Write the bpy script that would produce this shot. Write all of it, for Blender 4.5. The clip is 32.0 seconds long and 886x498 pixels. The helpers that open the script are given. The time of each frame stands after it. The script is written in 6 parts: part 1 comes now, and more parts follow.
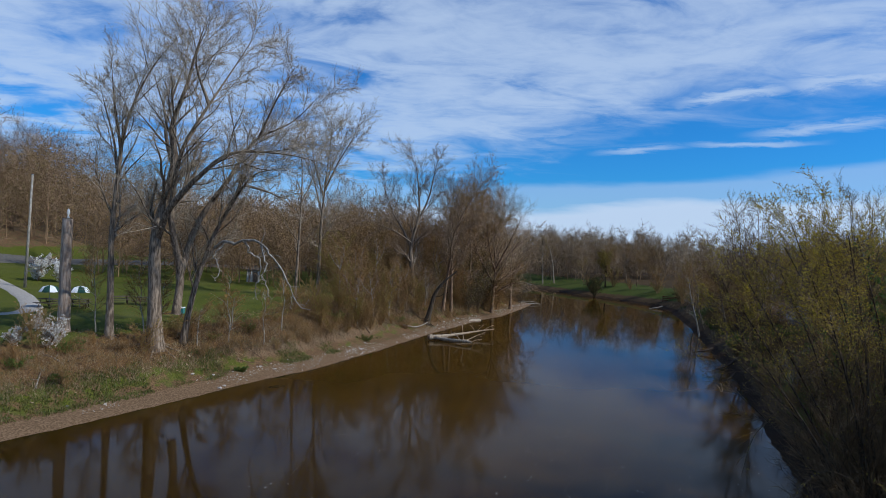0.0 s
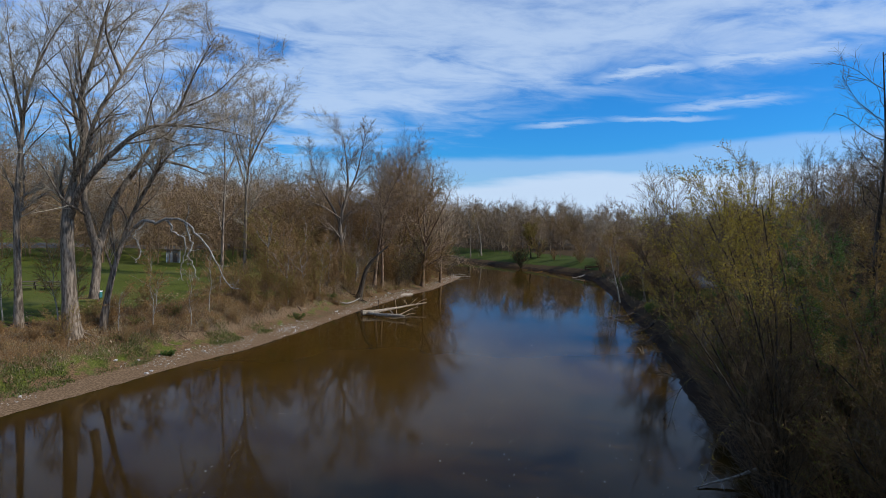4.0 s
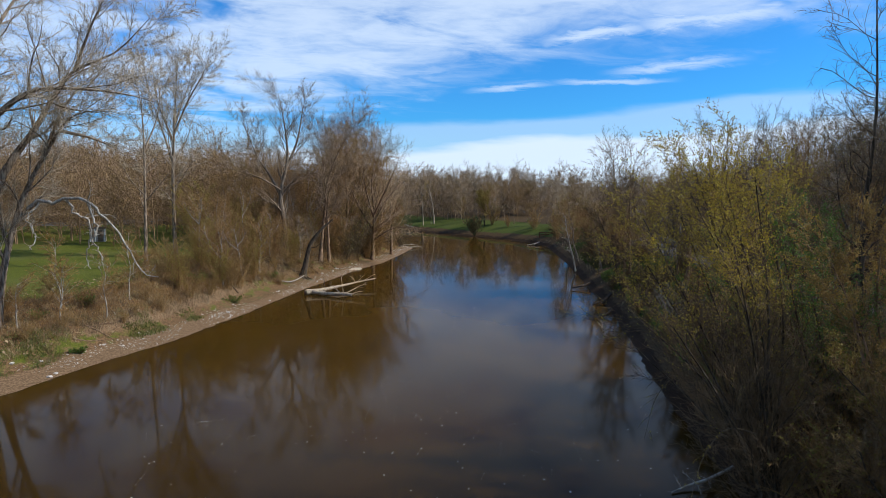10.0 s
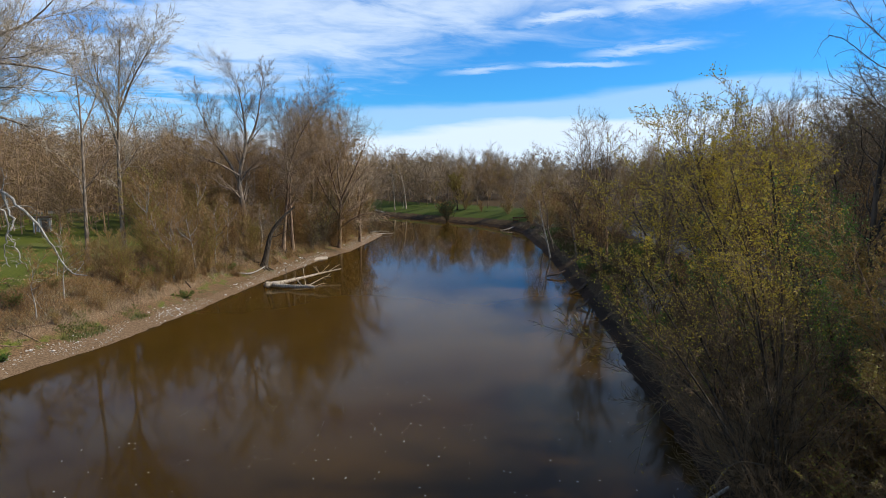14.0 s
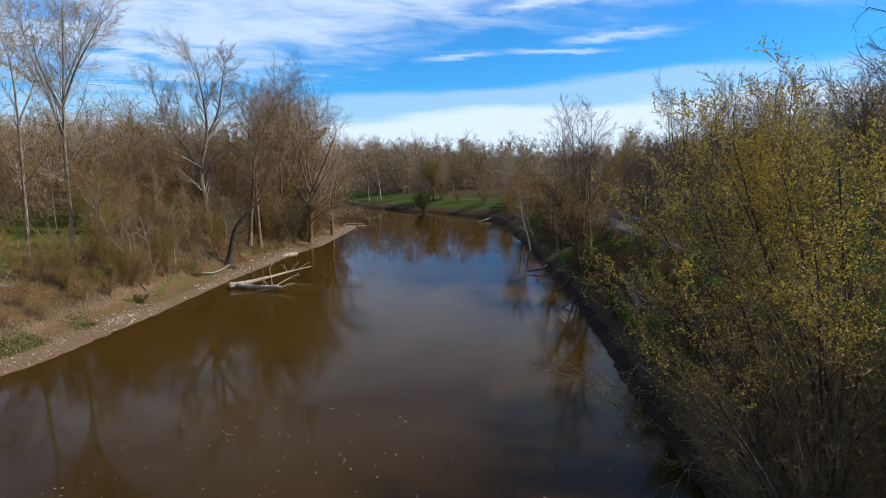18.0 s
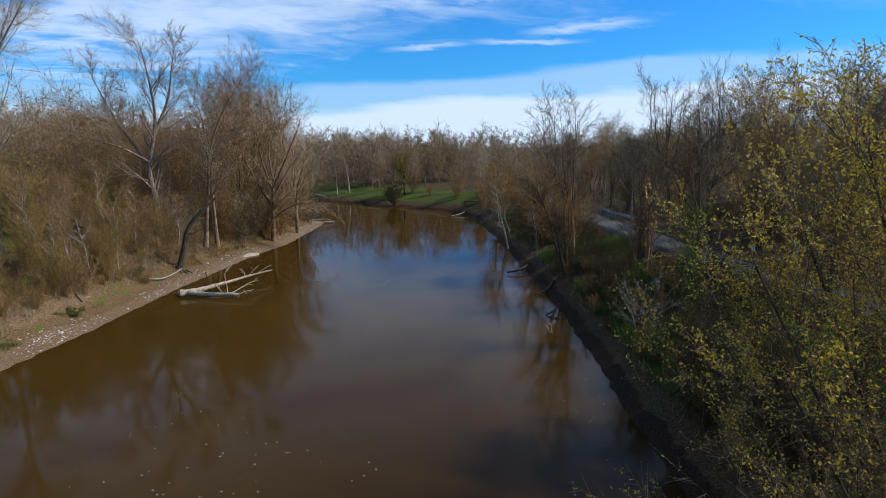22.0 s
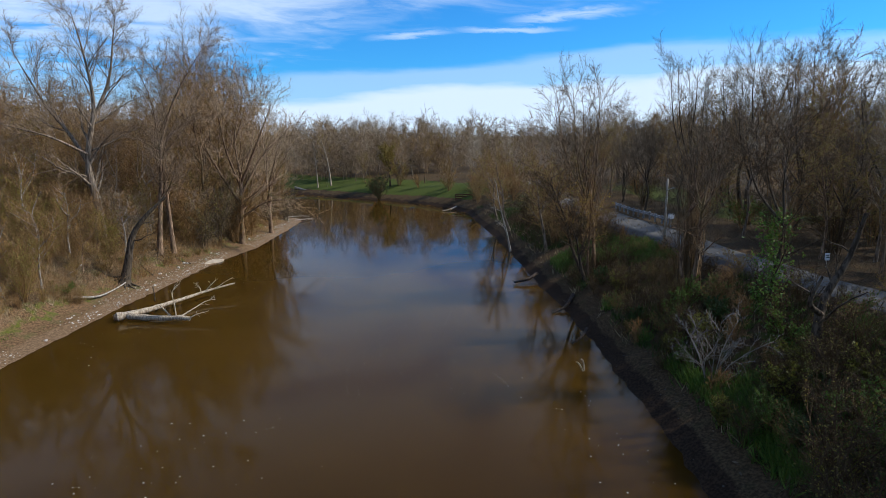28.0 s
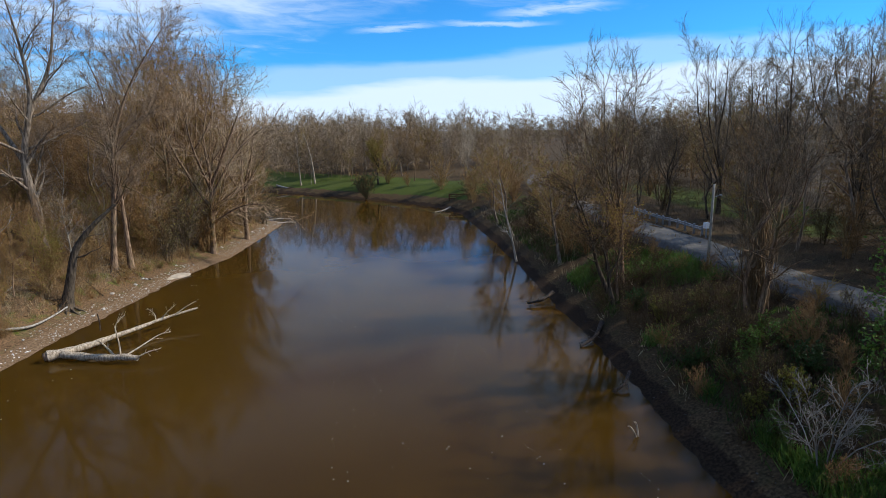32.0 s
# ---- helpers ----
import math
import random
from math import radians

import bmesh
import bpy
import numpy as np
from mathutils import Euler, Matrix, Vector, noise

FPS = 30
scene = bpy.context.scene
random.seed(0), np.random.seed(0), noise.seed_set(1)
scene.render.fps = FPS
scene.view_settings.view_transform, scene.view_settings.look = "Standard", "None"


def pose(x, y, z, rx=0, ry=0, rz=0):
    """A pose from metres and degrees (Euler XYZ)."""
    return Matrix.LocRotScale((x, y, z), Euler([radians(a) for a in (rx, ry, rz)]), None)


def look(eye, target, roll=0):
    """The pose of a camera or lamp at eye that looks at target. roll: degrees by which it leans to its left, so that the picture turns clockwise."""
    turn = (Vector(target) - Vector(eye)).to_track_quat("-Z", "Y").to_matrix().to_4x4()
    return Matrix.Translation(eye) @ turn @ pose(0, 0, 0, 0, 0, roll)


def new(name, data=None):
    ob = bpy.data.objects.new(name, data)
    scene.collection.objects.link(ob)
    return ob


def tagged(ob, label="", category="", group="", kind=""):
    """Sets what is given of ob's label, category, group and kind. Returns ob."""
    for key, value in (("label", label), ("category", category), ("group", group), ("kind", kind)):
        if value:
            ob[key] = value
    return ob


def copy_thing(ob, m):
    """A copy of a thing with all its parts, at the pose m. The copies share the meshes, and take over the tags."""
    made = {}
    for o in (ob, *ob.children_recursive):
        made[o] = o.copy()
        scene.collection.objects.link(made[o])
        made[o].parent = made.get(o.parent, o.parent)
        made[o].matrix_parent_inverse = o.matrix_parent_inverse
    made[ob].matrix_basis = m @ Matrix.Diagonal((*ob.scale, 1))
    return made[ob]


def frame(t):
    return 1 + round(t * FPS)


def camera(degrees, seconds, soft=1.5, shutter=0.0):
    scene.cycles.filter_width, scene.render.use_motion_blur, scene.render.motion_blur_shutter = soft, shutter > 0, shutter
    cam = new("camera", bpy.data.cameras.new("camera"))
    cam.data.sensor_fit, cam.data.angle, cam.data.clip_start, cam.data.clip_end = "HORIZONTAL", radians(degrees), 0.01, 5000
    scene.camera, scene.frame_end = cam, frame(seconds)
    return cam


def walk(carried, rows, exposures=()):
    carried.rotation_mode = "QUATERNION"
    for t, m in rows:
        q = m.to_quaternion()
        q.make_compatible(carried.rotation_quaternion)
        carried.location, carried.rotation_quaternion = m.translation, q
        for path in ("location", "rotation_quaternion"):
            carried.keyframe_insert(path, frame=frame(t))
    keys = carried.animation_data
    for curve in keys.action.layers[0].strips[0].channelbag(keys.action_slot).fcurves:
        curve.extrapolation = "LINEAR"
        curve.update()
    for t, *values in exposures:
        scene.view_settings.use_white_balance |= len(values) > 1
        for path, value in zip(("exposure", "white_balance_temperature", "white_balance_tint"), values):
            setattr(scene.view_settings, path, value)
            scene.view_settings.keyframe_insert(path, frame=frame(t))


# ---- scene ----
cam = camera(74.0, 32.0, soft=0.7)
PATH = [
    (0, (0.599, -0.716, 11.051), (0.556, 1.283, 11.027), 2.37),
    (0.5, (0.527, -0.784, 11.045), (0.499, 1.216, 11.011), 2.24),
    (1, (0.452, -0.857, 11.038), (0.438, 1.142, 10.995), 2.11),
    (1.5, (0.371, -0.934, 11.028), (0.359, 1.066, 10.974), 1.92),
    (2, (0.283, -1.004, 11.017), (0.269, 0.995, 10.951), 1.76),
    (2.5, (0.190, -1.053, 11.006), (0.193, 0.946, 10.928), 1.71),
    (3, (0.107, -1.051, 11.002), (0.203, 0.945, 10.915), 1.72),
    (3.5, (0.051, -0.978, 11.014), (0.240, 1.011, 10.920), 1.67),
    (5.5, (-0.012, -0.467, 11.126), (0.214, 1.515, 10.993), 1.17),
    (6, (-0.004, -0.269, 11.164), (0.230, 1.712, 11.017), 1.05),
    (6.5, (0.019, 0.004, 11.211), (0.260, 1.983, 11.052), 0.93),
    (7, (0.055, 0.350, 11.264), (0.317, 2.326, 11.094), 0.82),
    (7.5, (0.117, 0.757, 11.317), (0.456, 2.720, 11.137), 0.75),
    (8, (0.218, 1.198, 11.366), (0.588, 3.155, 11.177), 0.73),
    (8.5, (0.372, 1.647, 11.406), (0.745, 3.602, 11.211), 0.63),
    (9, (0.575, 2.087, 11.439), (0.938, 4.044, 11.237), 0.53),
    (9.5, (0.814, 2.515, 11.462), (1.180, 4.470, 11.254), 0.47),
    (10, (1.065, 2.930, 11.478), (1.427, 4.885, 11.263), 0.30),
    (10.5, (1.310, 3.340, 11.491), (1.675, 5.294, 11.268), 0.33),
    (11, (1.529, 3.755, 11.505), (1.911, 5.704, 11.274), 0.37),
    (11.5, (1.712, 4.169, 11.522), (2.109, 6.114, 11.284), 0.35),
    (12, (1.856, 4.574, 11.537), (2.264, 6.516, 11.291), 0.32),
    (12.5, (1.975, 4.962, 11.545), (2.394, 6.901, 11.293), 0.23),
    (13, (2.084, 5.328, 11.551), (2.512, 7.264, 11.292), 0.13),
    (13.5, (2.189, 5.684, 11.562), (2.626, 7.618, 11.299), 0.04),
    (14, (2.294, 6.039, 11.581), (2.738, 7.970, 11.311), 0.01),
    (14.5, (2.397, 6.401, 11.610), (2.859, 8.327, 11.336), -0.06),
    (15, (2.497, 6.775, 11.646), (2.964, 8.699, 11.366), -0.09),
    (15.5, (2.590, 7.165, 11.684), (3.072, 9.085, 11.399), -0.16),
    (17.5, (2.943, 8.810, 11.834), (3.463, 10.717, 11.528), -0.25),
    (18, (3.039, 9.254, 11.872), (3.560, 11.160, 11.561), -0.30),
    (18.5, (3.140, 9.730, 11.911), (3.663, 11.635, 11.595), -0.35),
    (19, (3.248, 10.234, 11.946), (3.781, 12.135, 11.626), -0.46),
    (19.5, (3.364, 10.759, 11.976), (3.900, 12.658, 11.651), -0.48),
    (20, (3.492, 11.296, 11.999), (4.034, 13.193, 11.671), -0.56),
    (20.5, (3.628, 11.843, 12.020), (4.186, 13.735, 11.687), -0.62),
    (21, (3.770, 12.397, 12.041), (4.346, 14.282, 11.704), -0.63),
    (21.5, (3.912, 12.957, 12.064), (4.505, 14.837, 11.725), -0.48),
    (22, (4.049, 13.519, 12.086), (4.662, 15.392, 11.744), -0.37),
    (22.5, (4.183, 14.086, 12.099), (4.808, 15.954, 11.754), -0.30),
    (23, (4.318, 14.665, 12.101), (4.951, 16.530, 11.753), -0.35),
    (23.5, (4.459, 15.267, 12.093), (5.085, 17.133, 11.741), -0.43),
    (24, (4.608, 15.902, 12.079), (5.229, 17.770, 11.723), -0.45),
    (24.5, (4.765, 16.576, 12.059), (5.385, 18.443, 11.699), -0.48),
    (25, (4.926, 17.296, 12.037), (5.550, 19.161, 11.674), -0.46),
    (25.5, (5.094, 18.064, 12.016), (5.721, 19.927, 11.650), -0.47),
    (27.5, (5.822, 21.321, 11.954), (6.471, 23.175, 11.577), -0.73),
    (28, (6.012, 22.152, 11.948), (6.670, 24.003, 11.571), -0.67),
    (28.5, (6.205, 22.998, 11.952), (6.872, 24.845, 11.574), -0.66),
    (29, (6.397, 23.856, 11.962), (7.071, 25.700, 11.579), -0.66),
    (29.5, (6.584, 24.728, 11.978), (7.264, 26.570, 11.593), -0.72),
    (30, (6.763, 25.614, 12.003), (7.442, 27.455, 11.617), -0.72),
    (30.5, (6.931, 26.510, 12.034), (7.610, 28.351, 11.646), -0.70),
    (31, (7.091, 27.412, 12.069), (7.776, 29.250, 11.676), -0.67),
    (31.5, (7.247, 28.317, 12.105), (7.940, 30.151, 11.710), -0.62),
    (32, (7.401, 29.226, 12.144), (8.102, 31.056, 11.747), -0.60),
]
walk(cam, [(t, look(eye, target, roll)) for t, eye, target, roll in PATH],
     [(0, -0.52, 5700, 10), (3.5, -0.42, 5800, 10), (8, -0.14, 6050, 10), (13, 0.02, 6350, 10), (19, 0.0, 6250, 10), (23, -0.12, 6000, 10), (32, 0.04, 6100, 10)])

# ---- sky and sun ----
SUN_AZ, SUN_EL = 104.0, 41.0      # degrees from +y towards +x, and above the horizon
world = bpy.data.worlds.new("sky")
scene.world = world
world.use_nodes = True


def node(nt, kind, inputs=None, **settings):
    n = nt.nodes.new(kind)
    for k, v in settings.items():
        setattr(n, k, v)
    for k, v in (inputs or {}).items():
        if isinstance(v, bpy.types.NodeSocket):
            nt.links.new(v, n.inputs[k])
        else:
            n.inputs[k].default_value = v
    return n


def maths(nt, op, a, b=0.0, c=0.0, clamp=False):
    n = node(nt, "ShaderNodeMath", {0: a, 1: b, 2: c}, operation=op)
    n.use_clamp = clamp
    return n.outputs[0]


def span(nt, value, a, b, lo=0.0, hi=1.0, kind="SMOOTHSTEP"):
    n = node(nt, "ShaderNodeMapRange", {"Value": value, "From Min": a, "From Max": b, "To Min": lo, "To Max": hi}, interpolation_type=kind)
    return n.outputs["Result"]


def build_sky():
    nt = world.node_tree
    nt.nodes.clear()
    sky = node(nt, "ShaderNodeTexSky", sky_type="NISHITA", sun_disc=False, sun_elevation=radians(SUN_EL),
               sun_rotation=radians(SUN_AZ), air_density=1.0, dust_density=0.4, ozone_density=2.5)
    tint = node(nt, "ShaderNodeMix", {0: 1.0, 6: sky.outputs[0], 7: (0.27, 0.96, 1.62, 1)}, data_type="RGBA", blend_type="MULTIPLY").outputs[2]
    co = node(nt, "ShaderNodeTexCoord")
    xyz = node(nt, "ShaderNodeSeparateXYZ", {0: co.outputs["Generated"]})
    x, y, z = xyz.outputs
    up = maths(nt, "MAXIMUM", z, 0.02)
    px, py = maths(nt, "DIVIDE", x, maths(nt, "ADD", up, 0.06)), maths(nt, "DIVIDE", y, maths(nt, "ADD", up, 0.06))
    plane = node(nt, "ShaderNodeCombineXYZ", {0: px, 1: py}).outputs[0]
    turned = node(nt, "ShaderNodeMapping", {"Vector": plane, "Rotation": (0, 0, radians(-25)), "Scale": (0.75, 1.0, 1)}).outputs[0]
    wisp = node(nt, "ShaderNodeTexNoise", {"Vector": turned, "Scale": 2.1, "Detail": 9.0, "Roughness": 0.58, "Distortion": 0.7}).outputs[0]
    broad = node(nt, "ShaderNodeTexNoise", {"Vector": plane, "Scale": 0.38, "Detail": 3.0}).outputs[0]
    # azimuth, 0 ahead and growing to the right
    az = maths(nt, "ARCTAN2", x, y)
    edge = span(nt, az, -0.12, 0.37, 0.10, 0.236, "LINEAR")
    above = maths(nt, "SUBTRACT", z, edge)
    mottle = node(nt, "ShaderNodeTexNoise", {"Vector": turned, "Scale": 6.0, "Detail": 7.0, "Roughness": 0.62, "Distortion": 0.5}).outputs[0]
    sheet = span(nt, maths(nt, "ADD", above, maths(nt, "MULTIPLY", maths(nt, "SUBTRACT", wisp, 0.5), 0.16)), -0.05, 0.07)
    holes = span(nt, maths(nt, "ADD", wisp, maths(nt, "MULTIPLY", maths(nt, "SUBTRACT", broad, 0.5), 0.9)), 0.20, 0.48)
    fleece = span(nt, maths(nt, "ADD", maths(nt, "MULTIPLY", wisp, 0.6), maths(nt, "MULTIPLY", mottle, 0.4)), 0.28, 0.62, 0.42, 0.90)
    cirrus = maths(nt, "MULTIPLY", maths(nt, "MULTIPLY", sheet, holes), fleece)
    cirrus = maths(nt, "MULTIPLY", cirrus, span(nt, z, 0.36, 0.58, 0.88, 0.20))
    streak_co = node(nt, "ShaderNodeMapping", {"Vector": plane, "Rotation": (0, 0, radians(-14)), "Scale": (0.22, 1.6, 1)}).outputs[0]
    streak = node(nt, "ShaderNodeTexNoise", {"Vector": streak_co, "Scale": 1.3, "Detail": 6.0, "Roughness": 0.5, "Distortion": 0.5}).outputs[0]
    cirrus = maths(nt, "MAXIMUM", cirrus, span(nt, streak, 0.64, 0.82, 0.0, 0.35))
    for a0, a1, z0, z1, thick, white_ in ((0.24, 0.34, 0.155, 0.163, 0.0065, 0.6), (0.38, 0.52, 0.166, 0.162, 0.0055, 0.6), (0.465, 0.62, 0.178, 0.186, 0.011, 0.6),
                                          (0.35, 0.50, 0.229, 0.240, 0.014, 0.8), (0.49, 0.70, 0.245, 0.243, 0.018, 0.75), (0.05, 0.20, 0.176, 0.190, 0.012, 0.4)):
        along = maths(nt, "MULTIPLY", span(nt, az, a0 - 0.04, a0 + 0.05), span(nt, az, a1 + 0.05, a1 - 0.05))
        line = span(nt, az, a0, a1, z0, z1, "LINEAR")
        off = maths(nt, "ABSOLUTE", maths(nt, "ADD", maths(nt, "SUBTRACT", z, line), maths(nt, "MULTIPLY", maths(nt, "SUBTRACT", mottle, 0.5), thick * 2.2)))
        cirrus = maths(nt, "MAXIMUM", cirrus, maths(nt, "MULTIPLY", along, span(nt, off, thick, 0.0, 0.0, white_)))
    # long bank of white cloud low over the horizon, its upper edge ragged
    bank_co = node(nt, "ShaderNodeCombineXYZ", {0: maths(nt, "MULTIPLY", az, 1.6), 1: maths(nt, "MULTIPLY", z, 9.0)}).outputs[0]
    ragged = node(nt, "ShaderNodeTexNoise", {"Vector": bank_co, "Scale": 2.2, "Detail": 7.0, "Roughness": 0.5}).outputs[0]
    lift = maths(nt, "ADD", maths(nt, "SUBTRACT", z, span(nt, az, 0.06, 0.64, -0.016, 0.022, "LINEAR")), maths(nt, "MULTIPLY", maths(nt, "SUBTRACT", ragged, 0.5), 0.06))
    bank = span(nt, lift, 0.088, 0.060)
    veil = maths(nt, "MULTIPLY", span(nt, lift, 0.118, 0.098), 0.40)
    cloud = maths(nt, "MAXIMUM", maths(nt, "MAXIMUM", cirrus, bank), veil, clamp=True)
    white = node(nt, "ShaderNodeMix", {0: maths(nt, "MULTIPLY", cloud, 0.93), 6: tint, 7: (8.2, 9.4, 10.8, 1)}, data_type="RGBA").outputs[2]
    bg = node(nt, "ShaderNodeBackground", {"Color": white, "Strength": 0.10})
    nt.links.new(bg.outputs[0], node(nt, "ShaderNodeOutputWorld").inputs[0])


build_sky()
sun = new("sun", bpy.data.lights.new("sun", "SUN"))
sun.data.energy, sun.data.angle, sun.data.color = 4.7, radians(0.6), (1.0, 0.945, 0.83)
SUN_WAY = Vector((math.sin(radians(SUN_AZ)) * math.cos(radians(SUN_EL)), math.cos(radians(SUN_AZ)) * math.cos(radians(SUN_EL)), math.sin(radians(SUN_EL))))
sun.matrix_world = look(SUN_WAY * 100, (0, 0, 0))


# ---- materials ----
def material(name, build, rough=0.9, spec=0.25):
    m = bpy.data.materials.new(name)
    m.use_nodes = True
    nt = m.node_tree
    bsdf = nt.nodes["Principled BSDF"]
    bsdf.inputs["Roughness"].default_value = rough
    bsdf.inputs["Specular IOR Level"].default_value = spec
    build(nt, bsdf)
    return m


def blend(nt, fac, a, b):
    n = node(nt, "ShaderNodeMix", {0: fac}, data_type="RGBA")
    for k, v in ((6, a), (7, b)):
        if isinstance(v, bpy.types.NodeSocket):
            nt.links.new(v, n.inputs[k])
        else:
            n.inputs[k].default_value = (*v, 1)
    return n.outputs[2]


def rumple(nt, bsdf, height, strength, distance):
    b = node(nt, "ShaderNodeBump", {"Height": height, "Strength": strength, "Distance": distance})
    nt.links.new(b.outputs[0], bsdf.inputs["Normal"])


def noise_of(nt, scale, detail=4.0, stretch=None, rough=0.55):
    pos = node(nt, "ShaderNodeNewGeometry").outputs["Position"]
    if stretch:
        pos = node(nt, "ShaderNodeMapping", {"Vector": pos, "Scale": stretch}).outputs[0]
    return node(nt, "ShaderNodeTexNoise", {"Vector": pos, "Scale": scale, "Detail": detail, "Roughness": rough}).outputs[0]


def bark(name, dark, light, scale=3.0, depth=0.02, moss=None):
    def build(nt, bsdf):
        grain = noise_of(nt, scale, 6.0, (3, 3, 0.55))
        patch = noise_of(nt, 0.55, 3.0)
        col = blend(nt, span(nt, grain, 0.35, 0.68), dark, light)
        if moss:
            col = blend(nt, span(nt, patch, 0.52, 0.68, 0, 0.6), col, moss)
        nt.links.new(col, bsdf.inputs["Base Color"])
        rumple(nt, bsdf, grain, 0.7, depth)
    return material(name, build, 0.92, 0.15)


def islands(name, colours, rough=0.7, spec=0.3, through_light=0.0):
    """Many small pieces, each of its own shade."""
    def build(nt, bsdf):
        geo = node(nt, "ShaderNodeNewGeometry")
        ramp = node(nt, "ShaderNodeValToRGB", {0: geo.outputs["Random Per Island"]})
        ramp.color_ramp.interpolation = "LINEAR"
        while len(ramp.color_ramp.elements) < len(colours):
            ramp.color_ramp.elements.new(0.5)
        for n, (e, c) in enumerate(zip(ramp.color_ramp.elements, colours)):
            e.position, e.color = n / (len(colours) - 1), (*c, 1)
        nt.links.new(ramp.outputs[0], bsdf.inputs["Base Color"])
        if through_light:
            tr = node(nt, "ShaderNodeBsdfTranslucent", {"Color": ramp.outputs[0]})
            mix = node(nt, "ShaderNodeMixShader", {0: through_light, 1: bsdf.outputs[0], 2: tr.outputs[0]})
            nt.links.new(mix.outputs[0], nt.nodes["Material Output"].inputs[0])
    return material(name, build, rough, spec)


def plain(name, colour, rough=0.7, spec=0.3, metal=0.0, vary=0.25, scale=6.0):
    def build(nt, bsdf):
        n = noise_of(nt, scale, 4.0)
        lo = [c * (1 - vary) for c in colour]
        hi = [min(1.0, c * (1 + vary)) for c in colour]
        nt.links.new(blend(nt, span(nt, n, 0.3, 0.7), lo, hi), bsdf.inputs["Base Color"])
        bsdf.inputs["Metallic"].default_value = metal
        rumple(nt, bsdf, n, 0.2, 0.01)
    return material(name, build, rough, spec)


BARK_GREY = bark("grey_bark", (0.106, 0.076, 0.0515), (0.36, 0.275, 0.195))
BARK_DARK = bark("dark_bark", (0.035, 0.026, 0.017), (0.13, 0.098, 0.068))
BARK_BROWN = bark("brown_bark", (0.103, 0.0612, 0.0373), (0.338, 0.224, 0.137), moss=(0.157, 0.128, 0.0455))
BARK_PALE = bark("pale_bark", (0.20, 0.17, 0.135), (0.46, 0.415, 0.345))
BLEACHED = bark("bleached_wood", (0.22, 0.165, 0.108), (0.55, 0.44, 0.315), 4.0, 0.012)
TWIG_GREY = islands("grey_twigs", [(0.147, 0.114, 0.0772), (0.546, 0.446, 0.316), (0.304, 0.233, 0.153), (0.473, 0.371, 0.251)], 0.85, 0.2)
TWIG_BROWN = islands("brown_twigs", [(0.0935, 0.0485, 0.018), (0.373, 0.207, 0.0749), (0.208, 0.114, 0.045), (0.312, 0.19, 0.0776)], 0.85, 0.2)
TWIG_RED = islands("reddish_twigs", [(0.118, 0.0624, 0.0255), (0.361, 0.207, 0.0795), (0.217, 0.134, 0.0596), (0.324, 0.24, 0.12)], 0.85, 0.2)
TWIG_WOODS = islands("woodland_twigs", [(0.106, 0.0665, 0.037), (0.339, 0.214, 0.118), (0.201, 0.128, 0.0697), (0.276, 0.18, 0.101)], 0.85, 0.2)
TWIG_WARM = islands("warm_brown_twigs", [(0.07, 0.044, 0.022), (0.25, 0.163, 0.084), (0.14, 0.091, 0.046), (0.21, 0.139, 0.072)], 0.85, 0.2)
TWIG_TAN = islands("tan_twigs", [(0.183, 0.123, 0.0725), (0.61, 0.429, 0.255), (0.366, 0.253, 0.147), (0.537, 0.385, 0.221)], 0.85, 0.2)
# dark and dusky browns: the right bank's shade is put into the twig colour
TWIG_SHADE_DARK = islands("shade_dark_twigs", [(0.0428, 0.026, 0.012), (0.112, 0.070, 0.033), (0.0776, 0.0466, 0.022)], 0.85, 0.2)
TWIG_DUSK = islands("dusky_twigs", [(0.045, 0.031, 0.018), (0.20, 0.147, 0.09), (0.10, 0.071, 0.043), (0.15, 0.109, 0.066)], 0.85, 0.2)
TWIG_MIXED = islands("mixed_twigs", [(0.101, 0.0673, 0.0423), (0.347, 0.25, 0.162), (0.202, 0.138, 0.0828), (0.325, 0.219, 0.126)], 0.85, 0.2)
BUDS_PALE = islands("pale_buds", [(0.391, 0.299, 0.196), (0.517, 0.437, 0.276), (0.322, 0.23, 0.149)], 0.7, 0.25, 0.3)
BUDS_RUST = islands("rust_buds", [(0.27, 0.14, 0.03), (0.44, 0.28, 0.065), (0.22, 0.155, 0.045), (0.36, 0.26, 0.08)], 0.7, 0.25, 0.35)
BUDS_OLIVE = islands("olive_buds", [(0.231, 0.2, 0.04), (0.399, 0.324, 0.06), (0.168, 0.162, 0.045), (0.315, 0.238, 0.06)], 0.7, 0.25, 0.35)
LEAF_YELLOW = islands("yellow_green_leaves", [(0.44, 0.32, 0.030), (0.62, 0.45, 0.040), (0.32, 0.29, 0.034), (0.42, 0.26, 0.030)], 0.55, 0.3, 0.5)
LEAF_GREEN = islands("fresh_green_leaves", [(0.07, 0.14, 0.022), (0.11, 0.19, 0.03), (0.15, 0.20, 0.035)], 0.55, 0.3, 0.4)
LEAF_OLIVE = islands("olive_green_leaves", [(0.19, 0.155, 0.03), (0.28, 0.22, 0.035), (0.22, 0.15, 0.04)], 0.55, 0.3, 0.35)
LEAF_FRESH = islands("spring_green_leaves", [(0.15, 0.16, 0.024), (0.22, 0.22, 0.03), (0.24, 0.20, 0.034)], 0.55, 0.3, 0.45)
LEAF_DARK = islands("dark_green_leaves", [(0.03, 0.07, 0.016), (0.05, 0.10, 0.02), (0.07, 0.10, 0.03)], 0.55, 0.3, 0.3)
BLOSSOM = islands("white_blossom", [(0.72, 0.68, 0.62), (0.80, 0.78, 0.72)], 0.7, 0.2, 0.3)
